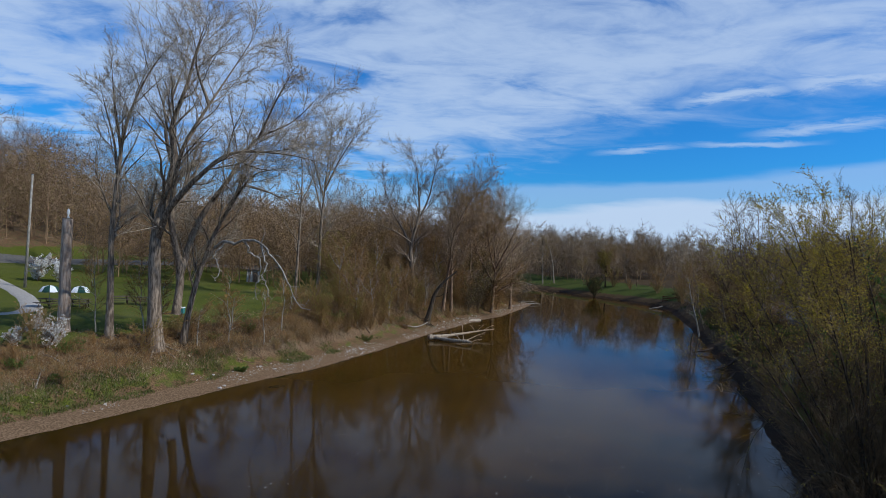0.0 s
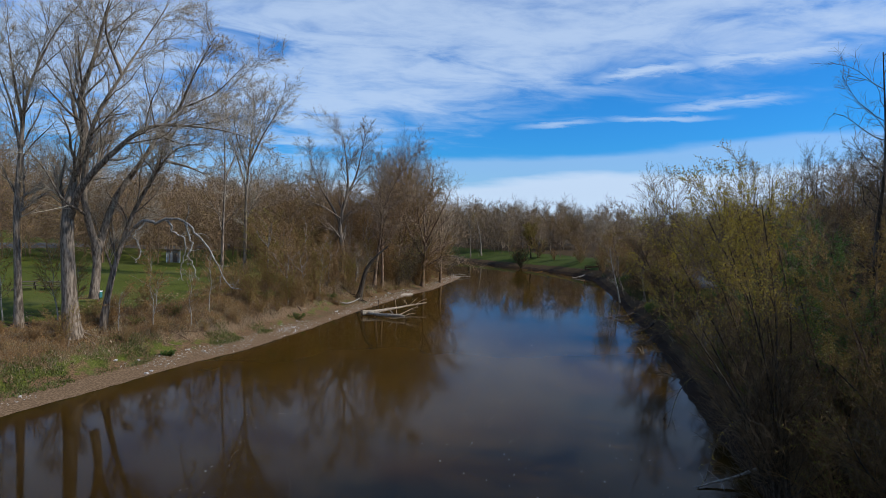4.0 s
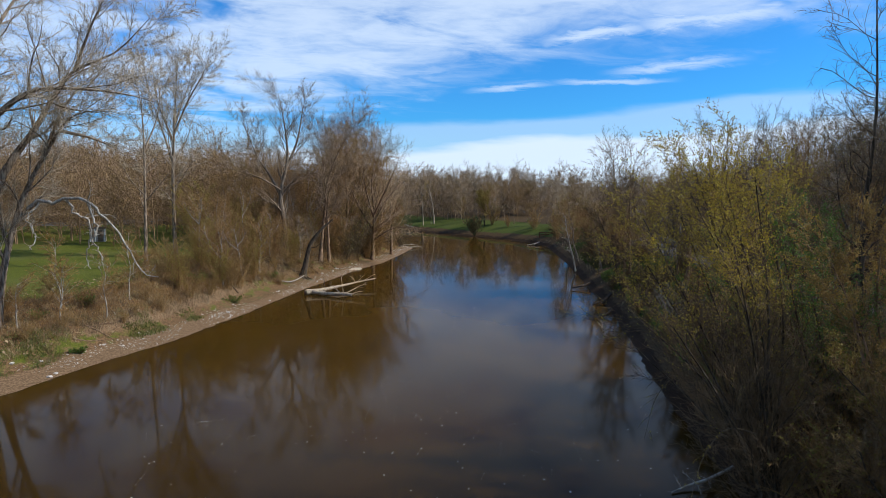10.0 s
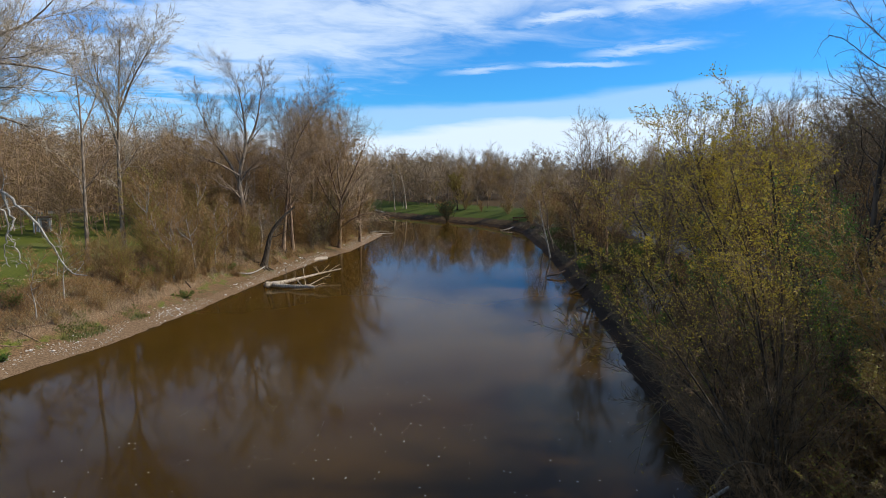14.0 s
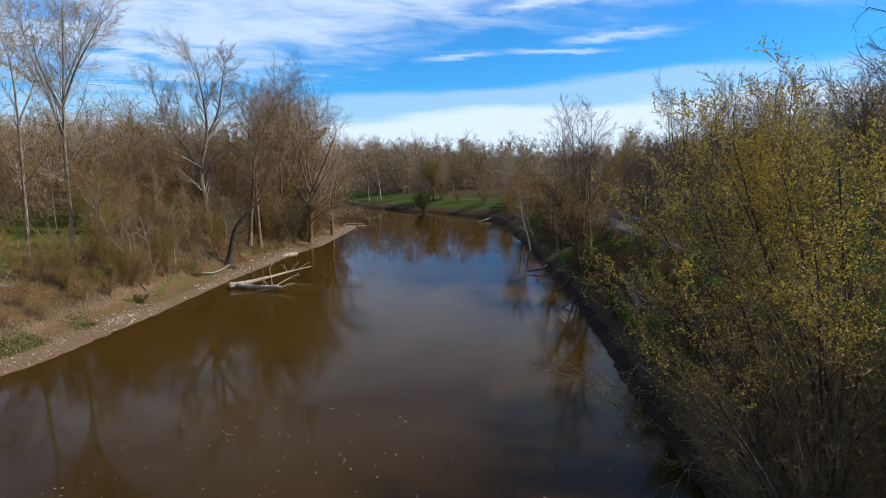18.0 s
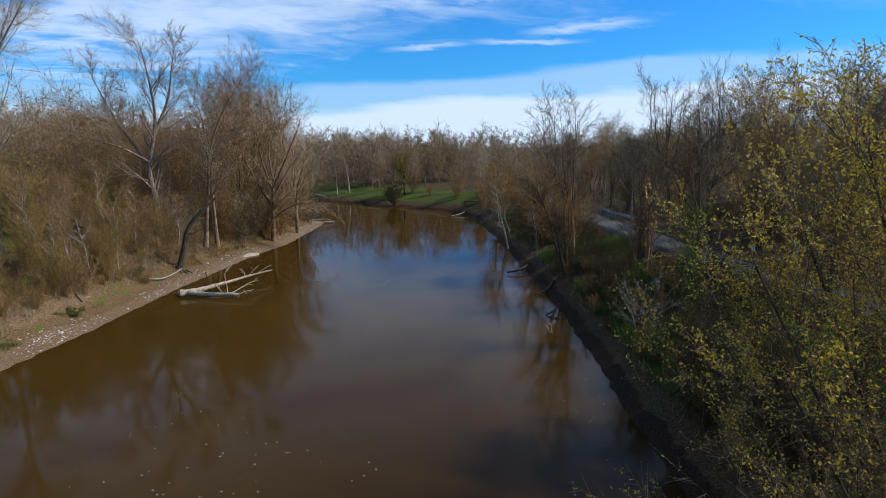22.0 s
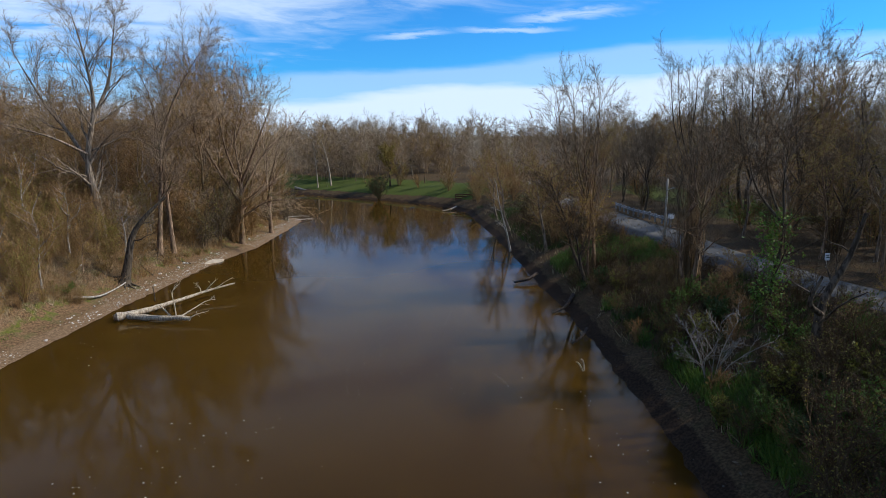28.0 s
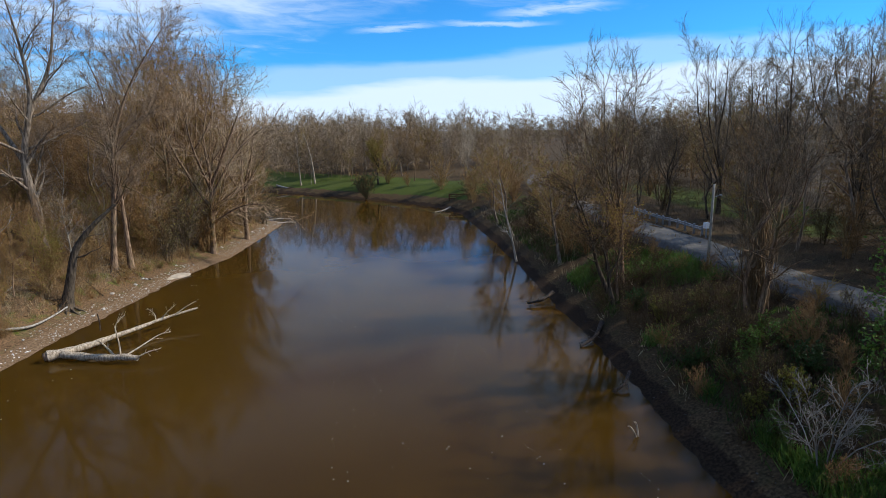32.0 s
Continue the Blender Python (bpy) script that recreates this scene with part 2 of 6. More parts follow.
HERB_LEAF = islands("bank_herb_leaves", [(0.10, 0.12, 0.022), (0.16, 0.165, 0.03), (0.20, 0.165, 0.055), (0.07, 0.11, 0.018), (0.24, 0.18, 0.09)], 0.6, 0.3, 0.3)
DRY_BLADE = islands("dry_grass_blades", [(0.34, 0.25, 0.14), (0.42, 0.33, 0.20), (0.25, 0.17, 0.09)], 0.8, 0.2, 0.2)
STONE = islands("pale_river_stones", [(0.26, 0.22, 0.17), (0.43, 0.38, 0.31), (0.34, 0.285, 0.22), (0.52, 0.47, 0.40)], 0.85, 0.25)
PINE = islands("conifer_needles", [(0.012, 0.03, 0.014), (0.02, 0.045, 0.02)], 0.7, 0.2)


def ground_look(nt, bsdf):
    lawn = node(nt, "ShaderNodeAttribute", attribute_name="lawn").outputs["Fac"]
    beach = node(nt, "ShaderNodeAttribute", attribute_name="beach").outputs["Fac"]
    fine, mid, wide = noise_of(nt, 9.0, 5.0), noise_of(nt, 1.3, 4.0), noise_of(nt, 0.16, 3.0)
    litter = blend(nt, span(nt, fine, 0.3, 0.7), (0.066, 0.037, 0.018), (0.21, 0.125, 0.062))
    litter = blend(nt, span(nt, mid, 0.45, 0.72, 0, 0.55), litter, (0.085, 0.10, 0.03))
    grass = blend(nt, span(nt, fine, 0.3, 0.7), (0.052, 0.062, 0.008), (0.118, 0.126, 0.016))
    grass = blend(nt, span(nt, wide, 0.45, 0.75, 0, 0.5), grass, (0.12, 0.115, 0.035))
    mud = blend(nt, span(nt, fine, 0.35, 0.68), (0.115, 0.069, 0.035), (0.235, 0.150, 0.084))
    # mud: wet and dark itself; litter and grass: bank shade put into the colour
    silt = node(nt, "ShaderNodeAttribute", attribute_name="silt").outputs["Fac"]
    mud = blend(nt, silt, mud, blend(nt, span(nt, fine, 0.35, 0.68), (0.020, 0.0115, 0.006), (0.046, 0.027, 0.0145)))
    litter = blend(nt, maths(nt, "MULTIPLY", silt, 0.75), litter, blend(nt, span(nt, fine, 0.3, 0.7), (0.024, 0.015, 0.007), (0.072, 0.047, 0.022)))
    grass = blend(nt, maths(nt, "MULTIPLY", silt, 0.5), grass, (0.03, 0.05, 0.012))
    edge = maths(nt, "ADD", lawn, maths(nt, "MULTIPLY", maths(nt, "SUBTRACT", mid, 0.5), 0.9))
    col = blend(nt, span(nt, edge, 0.4, 0.6), litter, grass)
    shore = maths(nt, "ADD", beach, maths(nt, "MULTIPLY", maths(nt, "SUBTRACT", mid, 0.5), 0.8))
    col = blend(nt, span(nt, shore, 0.4, 0.6), col, mud)
    nt.links.new(col, bsdf.inputs["Base Color"])
    rumple(nt, bsdf, maths(nt, "ADD", fine, mid), span(nt, shore, 0.4, 0.6, 0.8, 0.10), 0.05)


GROUND = material("ground_cover", ground_look, 0.95, 0.1)


def water_look(nt, bsdf):
    tone = noise_of(nt, 0.05, 3.0)
    col = blend(nt, span(nt, tone, 0.3, 0.7), (0.043, 0.0212, 0.0025), (0.058, 0.0285, 0.0036))
    # the near reach is coloured darker for the right-bank trees' shade and reflection
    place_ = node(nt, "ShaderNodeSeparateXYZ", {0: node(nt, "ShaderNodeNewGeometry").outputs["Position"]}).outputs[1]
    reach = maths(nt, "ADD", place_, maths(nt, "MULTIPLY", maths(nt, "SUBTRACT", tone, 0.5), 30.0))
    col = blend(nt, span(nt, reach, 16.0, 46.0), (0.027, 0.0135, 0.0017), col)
    nt.links.new(col, bsdf.inputs["Base Color"])
    bsdf.inputs["IOR"].default_value = 1.33
    # silt scatters the light under the surface
    bsdf.subsurface_method = "BURLEY"
    bsdf.inputs["Subsurface Weight"].default_value = 1.0
    bsdf.inputs["Subsurface Radius"].default_value = (1.0, 0.9, 0.7)
    bsdf.inputs["Subsurface Scale"].default_value = 1.4
    ripple = noise_of(nt, 0.9, 3.0, (1.0, 0.6, 1.0))
    swell = noise_of(nt, 0.12, 2.0)
    calm = span(nt, swell, 0.35, 0.65, 0.35, 1.0)
    rumple(nt, bsdf, maths(nt, "MULTIPLY", ripple, calm), 0.055, 0.04)


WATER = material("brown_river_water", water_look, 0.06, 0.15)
ASPHALT = plain("pale_worn_asphalt", (0.125, 0.112, 0.095), 0.9, 0.2, 0, 0.18, 3.0)
GRAVEL = plain("gravel", (0.38, 0.34, 0.29), 0.95, 0.15, 0, 0.3, 12.0)
STEEL = plain("galvanised_steel", (0.27, 0.28, 0.29), 0.6, 0.4, 0.3, 0.12, 4.0)
POLE_WOOD = bark("weathered_pole_wood", (0.22, 0.19, 0.15), (0.40, 0.36, 0.30), 4.0, 0.008)
SNAG_WOOD = bark("barkless_tan_trunk", (0.23, 0.165, 0.12), (0.46, 0.36, 0.28), 2.2, 0.03)
CLOTH_WHITE = plain("white_canvas", (0.78, 0.78, 0.76), 0.8, 0.2, 0, 0.05)
CLOTH_GREEN = plain("dark_green_canvas", (0.02, 0.06, 0.045), 0.8, 0.2, 0, 0.1)
TABLE_WOOD = plain("weathered_table_planks", (0.10, 0.075, 0.055), 0.8, 0.2, 0, 0.3)
TEAL = plain("teal_paint", (0.05, 0.19, 0.19), 0.6, 0.3, 0, 0.15)
WHITE_PAINT = plain("white_paint", (0.75, 0.75, 0.73), 0.6, 0.3, 0, 0.08)
FOAM = plain("pale_foam_flecks", (0.45, 0.41, 0.35), 0.9, 0.2, 0, 0.1)
ROOTS = bark("dark_wet_roots", (0.03, 0.022, 0.016), (0.11, 0.08, 0.06), 5.0, 0.02)


# ---- mesh building ----
def mesh_of(name, verts, quads, smooth=True):
    verts, quads = np.asarray(verts, np.float32), np.asarray(quads, np.int32)
    me = bpy.data.meshes.new(name)
    n, k = quads.shape
    me.vertices.add(len(verts))
    me.vertices.foreach_set("co", verts.ravel())
    me.loops.add(n * k)
    me.loops.foreach_set("vertex_index", quads.ravel())
    me.polygons.add(n)
    me.polygons.foreach_set("loop_start", np.arange(0, n * k, k, dtype=np.int32))
    me.polygons.foreach_set("use_smooth", np.full(n, smooth))
    me.update(calc_edges=True)
    return me


def part(name, me, mat, parent=None, label=""):
    ob = new(name, me)
    me.materials.append(mat)
    ob.parent = parent
    if label:
        ob["label"] = label
    return ob


def joined(pieces):
    verts, quads, at = [], [], 0
    for v, q in pieces:
        verts.append(v)
        quads.append(q + at)
        at += len(v)
    return np.concatenate(verts), np.concatenate(quads)


def unit(v):
    return v / (np.linalg.norm(v, axis=-1, keepdims=True) + 1e-9)


def tubes(poly, rad, sides):
    """Tapered tubes along polylines poly (B, N, 3) of radii rad (B, N)."""
    b, n, _ = poly.shape
    tan = np.empty_like(poly)
    tan[:, 1:-1] = poly[:, 2:] - poly[:, :-2]
    tan[:, 0], tan[:, -1] = poly[:, 1] - poly[:, 0], poly[:, -1] - poly[:, -2]
    tan = unit(tan)
    ref = np.where(np.abs(unit(poly[:, -1] - poly[:, 0])[:, 2:3]) > 0.8, [[1.0, 0, 0]], [[0, 0, 1.0]])[:, None]
    u = unit(np.cross(tan, ref))
    v = np.cross(tan, u)
    a = np.arange(sides) * 2 * np.pi / sides
    ring = poly[:, :, None] + rad[:, :, None, None] * (np.cos(a)[:, None] * u[:, :, None] + np.sin(a)[:, None] * v[:, :, None])
    base = np.arange(b)[:, None, None] * n * sides
    i, j = np.arange(n - 1)[None, :, None] * sides, np.arange(sides)[None, None]
    k = (j + 1) % sides
    quads = np.stack([base + i + j, base + i + k, base + i + sides + k, base + i + sides + j], -1).reshape(-1, 4)
    return ring.reshape(-1, 3), quads


def spline(points, n):
    p = np.array(points, float)
    p = np.concatenate([[2 * p[0] - p[1]], p, [2 * p[-1] - p[-2]]])
    s = np.linspace(0, len(p) - 3 - 1e-6, n)
    i, f = s.astype(int), (s % 1)[:, None]
    a, b, c, d = p[i], p[i + 1], p[i + 2], p[i + 3]
    return 0.5 * (2 * b + (c - a) * f + (2 * a - 5 * b + 4 * c - d) * f**2 + (3 * b - a - 3 * c + d) * f**3)


def shoots(rng, poly, rad, n, pts, ratio, angle, lo, hi, up, wig, thick, least, taper=0.6):
    """n side shoots on each polyline."""
    b, m, _ = poly.shape
    t = lo + (hi - lo) * (np.arange(n) + rng.random((b, n))) / n
    s = t * (m - 1) * 0.999
    i = s.astype(int)
    f = (s - i)[..., None]
    rows = np.arange(b)[:, None]
    p0, p1 = poly[rows, i], poly[rows, i + 1]
    start, tan = p0 + (p1 - p0) * f, unit(p1 - p0)
    r = rad[rows, i] * (1 - f[..., 0]) + rad[rows, i + 1] * f[..., 0]
    whole = np.linalg.norm(np.diff(poly, axis=1), axis=-1).sum(1)[:, None]
    length = whole * ratio * (1 - taper * t) * rng.uniform(0.65, 1.35, (b, n))
    side = unit(np.cross(tan, rng.normal(size=(b, n, 3))))
    a = np.radians(angle) * rng.uniform(0.7, 1.3, (b, n, 1))
    d = np.cos(a) * tan + np.sin(a) * side
    start, d, step = start.reshape(-1, 3), d.reshape(-1, 3), (length / (pts - 1)).reshape(-1, 1)
    line = [start]
    for _ in range(pts - 1):
        d = unit(d + rng.normal(size=d.shape) * wig + (0, 0, up))
        line.append(line[-1] + d * step)
    r0 = np.clip(r * thick, least, None).reshape(-1, 1)
    fall = np.linspace(1, 0.25, pts)[None]
    return np.stack(line, 1), np.maximum(r0 * fall, least * 0.6)


def flakes(rng, poly, n, size, lo=0.2, flat=0.0, above=None):
    """n small four-cornered leaves or buds on each polyline."""
    b, m, _ = poly.shape
    t = rng.uniform(lo, 1, (b, n)) * (m - 1) * 0.999
    i = t.astype(int)
    f = (t - i)[..., None]
    rows = np.arange(b)[:, None]
    p = (poly[rows, i] * (1 - f) + poly[rows, i + 1] * f).reshape(-1, 3)
    if above is not None:
        p = p[p[:, 2] > above + rng.normal(size=len(p)) * 1.3]
    d = unit(rng.normal(size=p.shape) + (0, 0, flat))
    w = unit(np.cross(d, rng.normal(size=p.shape)))
    s = size * rng.uniform(0.55, 1.4, (len(p), 1))
    verts = np.stack([p, p + d * s * 0.5 + w * s * 0.34, p + d * s, p + d * s * 0.5 - w * s * 0.34], 1)
    return verts.reshape(-1, 3), np.arange(len(p) * 4).reshape(-1, 4)


def blades(rng, poly, width):
    """Flat tapering twigs from the first to the last point of each line."""
    a, b = poly[:, 0], poly[:, -1]
    w = unit(np.cross(b - a, rng.normal(size=a.shape))) * width * rng.uniform(0.6, 1.3, (len(a), 1))
    return np.stack([a - w * 0.5, a + w * 0.5, b + w * 0.16, b - w * 0.16], 1).reshape(-1, 3), np.arange(len(a) * 4).reshape(-1, 4)


def stem(points, r0, r1, n=14, flare=0.0, power=0.8):
    line = spline(points, n)
    s = np.linspace(0, 1, n)
    rad = r0 + (r1 - r0) * s**power
    rad[0] *= 1 + flare
    rad[1] *= 1 + flare * 0.35
    return line[None], rad[None]


def crown_of(rng, limbs, spec):
    """Branches, twigs and spray on limbs; spec has one dict a level. Returns each level's lines."""
    out, cur = [], limbs
    reach = [float(np.linalg.norm(np.diff(p, axis=1), axis=-1).sum(1).mean()) for p, _ in limbs]
    for k, s in enumerate(spec):
        nxt = []
        for n, (p, r) in enumerate(cur):
            f = reach[n] / max(reach) if k == 0 else 1.0
            nxt.append(shoots(rng, p, r, **{**s, "n": max(3, round(s["n"] * f)), "ratio": s["ratio"] * f ** -0.5}))
        cur = [(np.concatenate([p for p, _ in nxt]), np.concatenate([r for _, r in nxt]))]
        out.append(cur[0])
    return out


def tree(name, seed, limbs, spec, bark_mat, twig_mat, bud=None, label="", category="tree", sides=(9, 5, 3, 3), group="", fine=0.013, above=None, bud_on=-2):
    """A tree at the origin: limbs is a list of (line, radii); the first is the trunk."""
    rng = np.random.default_rng(seed)
    top = tagged(new(name), label, category, group)
    for n, (p, r) in enumerate(limbs):
        part("trunk" if n == 0 else "limb", mesh_of("stem", *tubes(p, r, sides[0])), bark_mat, top)
    levels = crown_of(rng, limbs, spec)
    tagged(part("branchwork", mesh_of("branchwork", *tubes(*levels[0], sides[1])), bark_mat, top), kind="stuff")
    crown = tagged(part("crown", mesh_of("crown", *joined([*(tubes(p, r, sides[2]) for p, r in levels[1:-1]), blades(rng, levels[-1][0], fine)])), twig_mat, top), kind="stuff")
    if bud:
        mat, n, size = bud
        tagged(part("foliage", mesh_of("foliage", *flakes(rng, levels[bud_on][0], n, size, 0.1, above=above), smooth=False), mat, crown), kind="stuff")
    return top


def place(ob, x, y, z=None, turn=0.0, size=1.0):
    ob.matrix_basis = pose(x, y, ground_z(x, y) - 0.08 if z is None else z, 0, 0, turn) @ Matrix.Scale(size, 4)
    return ob


def stand(ob, x, y, turn=0.0, size=1.0, tall=1.0, z=None):
    """A copy of a thing on the ground."""
    c = copy_thing(ob, Matrix.Identity(4))
    c.matrix_basis = pose(x, y, ground_z(x, y) - 0.08 if z is None else z, 0, 0, turn) @ Matrix.Diagonal((size, size, size * tall, 1))
    return c


# ---- the lie of the land ----
LEFT_SHORE = [(-60, -40), (-38, 2), (-26, 21), (-21.9, 28.5), (-17.3, 36.5), (-13.9, 43), (-10.7, 48), (-7, 56.5), (-4.6, 62.6), (-2.1, 69.0),
              (0.7, 75), (4.2, 83), (8.3, 90), (12, 100), (15, 108.5), (15.2, 112), (11, 119), (4, 128), (-2, 142), (-8, 165), (-14, 200), (-18, 240)]
RIGHT_SHORE = [(2, 242), (4, 200), (7, 172), (13, 159), (20.5, 151), (28.2, 139), (36.5, 126), (40.2, 116), (40.6, 108), (38, 97), (35.6, 87), (32.4, 75), (29.4, 65),
               (27.3, 57), (25.2, 50), (22.6, 42), (20.1, 35), (18.3, 29.5), (16.6, 23.5), (14.2, 16), (12.6, 8), (11.5, 0), (11, -15), (14, -40)]


def chain_distance(px, py, chain):
    best = np.full(px.shape, 1e9)
    for (ax, ay), (bx, by) in zip(chain, chain[1:]):
        dx, dy = bx - ax, by - ay
        t = np.clip(((px - ax) * dx + (py - ay) * dy) / (dx * dx + dy * dy), 0, 1)
        best = np.minimum(best, np.hypot(px - ax - t * dx, py - ay - t * dy))
    return best


def in_river(px, py):
    ring = LEFT_SHORE + RIGHT_SHORE
    inside = np.zeros(px.shape, bool)
    for (ax, ay), (bx, by) in zip(ring, ring[1:] + ring[:1]):
        cross = ((ay > py) != (by > py)) & (px < (bx - ax) * (py - ay) / (by - ay + 1e-9) + ax)
        inside ^= cross
    return inside


def bumps(px, py):
    return (np.sin(px * 0.9 + 1.3 * np.sin(py * 0.31)) * np.cos(py * 0.77 + 0.8 * np.sin(px * 0.23)) * 0.5
            + np.sin(px * 0.21 + py * 0.17) * np.cos(py * 0.19 - px * 0.07) * 0.5)


def lay(px, py):
    """Height, lawn and beach weights."""
    px, py = np.asarray(px, float), np.asarray(py, float)
    dl, dr, wet = chain_distance(px, py, LEFT_SHORE), chain_distance(px, py, RIGHT_SHORE), in_river(px, py)
    left = dl < dr
    d = np.minimum(dl, dr) + 0.35 * bumps(px * 1.7, py * 1.7)
    zl = np.interp(d, [0, 1.2, 2.6, 4.2, 6.5, 10, 45, 70, 110, 170, 260, 3000], [0, 0.18, 0.45, 1.5, 2.7, 3.3, 3.7, 5.5, 16, 24, 27, 27])
    zr = np.interp(d, [0, 0.5, 1.5, 4.0, 7, 10, 40, 80, 180, 3000], [0, 0.35, 0.9, 1.9, 3.2, 4.2, 4.6, 5, 8, 10])
    far = np.clip((py - 118) / 15, 0, 1) * (px > -20)
    zf = np.interp(d, [0, 1.0, 3, 8, 25, 80, 3000], [0, 0.5, 1.0, 2.1, 3.6, 4.4, 6])
    zr = zr * (1 - far) + zf * far
    z = np.where(left, zl, zr) + 0.10 * bumps(px, py) * np.clip(d / 4, 0, 1)
    depth = -np.interp(np.minimum(dl, dr), [0, 2, 8], [0.02, 0.5, 1.6])
    z = np.where(wet, depth, np.maximum(z, 0.02))
    lawn_l = np.clip((d - 7) / 4, 0, 1) * np.clip((-px - 10.5 - np.maximum(0, py - 66) * 0.2) / 4, 0, 1) * np.clip((130 - py) / 12, 0, 1) * np.clip((80 - d) / 6, 0, 1)
    lawn_f = np.clip((d - 1.8) / 1.5, 0, 1) * np.clip((17 - d) / 4, 0, 1) * np.clip((px - 8) / 6, 0, 1) * np.clip((54 - px) / 6, 0, 1) * np.clip((py - 110) / 5, 0, 1)
    lawn_r = 0.46 * np.clip((d - 2.2) / 2, 0, 1) * np.clip((9.5 - d) / 2, 0, 1) + 1.0 * np.clip((d - 17) / 3, 0, 1) * np.clip((30 - d) / 5, 0, 1) * np.clip((py - 55) / 6, 0, 1) * np.clip((100 - py) / 6, 0, 1)
    lawn = np.where(left, np.maximum(lawn_l, np.where(py < 50, 0.52, 0.45) * np.clip(1.3 - np.abs(d - 3.4) / 1.7, 0, 1)), np.where(py > 110, lawn_f, lawn_r))
    beach = np.where(left, np.clip((np.where(py < 58, 2.4, 1.7) - d) / 0.7, 0, 1), np.clip((1.05 - d) / 0.7, 0, 1))
    scar = np.clip(1.25 - np.abs(d - 3.7) / 0.9, 0, 1) * np.clip((py - 44) / 4, 0, 1) * np.clip((68 - py) / 5, 0, 1)
    beach = np.maximum(beach, np.where(left, 0.8 * scar, 0.0))
    # right and far banks: dark wet mud, plus shade coloured into litter and grass
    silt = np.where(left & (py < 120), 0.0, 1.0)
    return z, lawn * ~wet, np.where(wet, 1.0, beach), silt


def ground_z(px, py):
    return float(lay(np.array([px]), np.array([py]))[0][0])


def build_ground():
    far = [80, 160, 320, 700, 1500, 3200]
    xs = np.concatenate([[-112 - a for a in far[::-1]], np.arange(-112, -48, 2.0), np.arange(-48, 60, 0.7), np.arange(60, 130, 2.5), [132 + a for a in far]])
    ys = np.concatenate([[-42 - a for a in far[::-1]], np.arange(-42, 16, 2.5), np.arange(16, 125, 0.7), np.arange(125, 220, 2.0), [224 + a for a in far]])
    gx, gy = np.meshgrid(xs, ys)
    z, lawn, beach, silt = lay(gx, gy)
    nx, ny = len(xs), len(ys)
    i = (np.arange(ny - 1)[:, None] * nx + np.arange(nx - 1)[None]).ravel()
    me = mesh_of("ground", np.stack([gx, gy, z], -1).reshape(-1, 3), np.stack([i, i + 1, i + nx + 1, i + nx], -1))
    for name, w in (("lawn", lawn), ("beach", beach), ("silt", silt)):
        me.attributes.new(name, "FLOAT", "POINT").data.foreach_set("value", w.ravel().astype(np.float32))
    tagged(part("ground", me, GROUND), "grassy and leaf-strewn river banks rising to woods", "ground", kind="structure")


build_ground()
wv = np.array([(x, y, 0.0) for y in np.linspace(-200, 320, 2) for x in np.linspace(-240, 240, 2)])
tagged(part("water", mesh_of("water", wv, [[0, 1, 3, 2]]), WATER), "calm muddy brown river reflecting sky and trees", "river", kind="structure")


def ribbon(name, points, width, mat, label, lift=0.06, n=60):
    line = spline([(x, y, 0) for x, y in points], n)
    d = unit(np.gradient(line, axis=0))
    side = np.stack([d[:, 1], -d[:, 0], 0 * d[:, 0]], -1)
    cols = []
    for k in (-0.62, -0.5, -0.2, 0.2, 0.5, 0.62):
        p = line + side * width * k
        here, mid = lay(p[:, 0], p[:, 1])[0], lay(line[:, 0], line[:, 1])[0]
        p[:, 2] = here - 0.15 if abs(k) > 0.6 else (here if width > 3.5 else np.maximum(here, mid)) + lift - 0.10 * abs(k)
        cols.append(p)
    v = np.stack(cols, 1).reshape(-1, 3)
    i = (np.arange(n - 1)[:, None] * 6 + np.arange(5)[None]).ravel()
    tagged(part(name, mesh_of(name, v, np.stack([i, i + 1, i + 7, i + 6], -1)), mat), label, "road", kind="structure")


ROAD = [(30.4, 22), (33.6, 38), (34.8, 46), (36.6, 54), (38.6, 62), (40.6, 70), (42.6, 78), (46.6, 92), (54, 110), (72, 135)]
ribbon("road", ROAD, 2.7, ASPHALT, "narrow pale worn asphalt lane above the bank")
ribbon("road_2", [(-112, 52), (-86, 72), (-69.5, 88), (-63, 95.5), (-56, 105), (-46, 124), (-30, 160)], 7.0, ASPHALT, "pale asphalt road beyond the lawn", 0.16)
ribbon("path", [(-72, 80), (-56, 70.5), (-46, 61.5), (-39.4, 54), (-37, 50), (-38.4, 47.4), (-44, 47), (-58, 50)], 1.6, GRAVEL, "curved gravel path across the lawn")


# ---- trees ----
def level(n, pts, ratio, angle, lo, hi, up, wig, thick, least, taper=0.6):
    return dict(n=n, pts=pts, ratio=ratio, angle=angle, lo=lo, hi=hi, up=up, wig=wig, thick=thick, least=least, taper=taper)


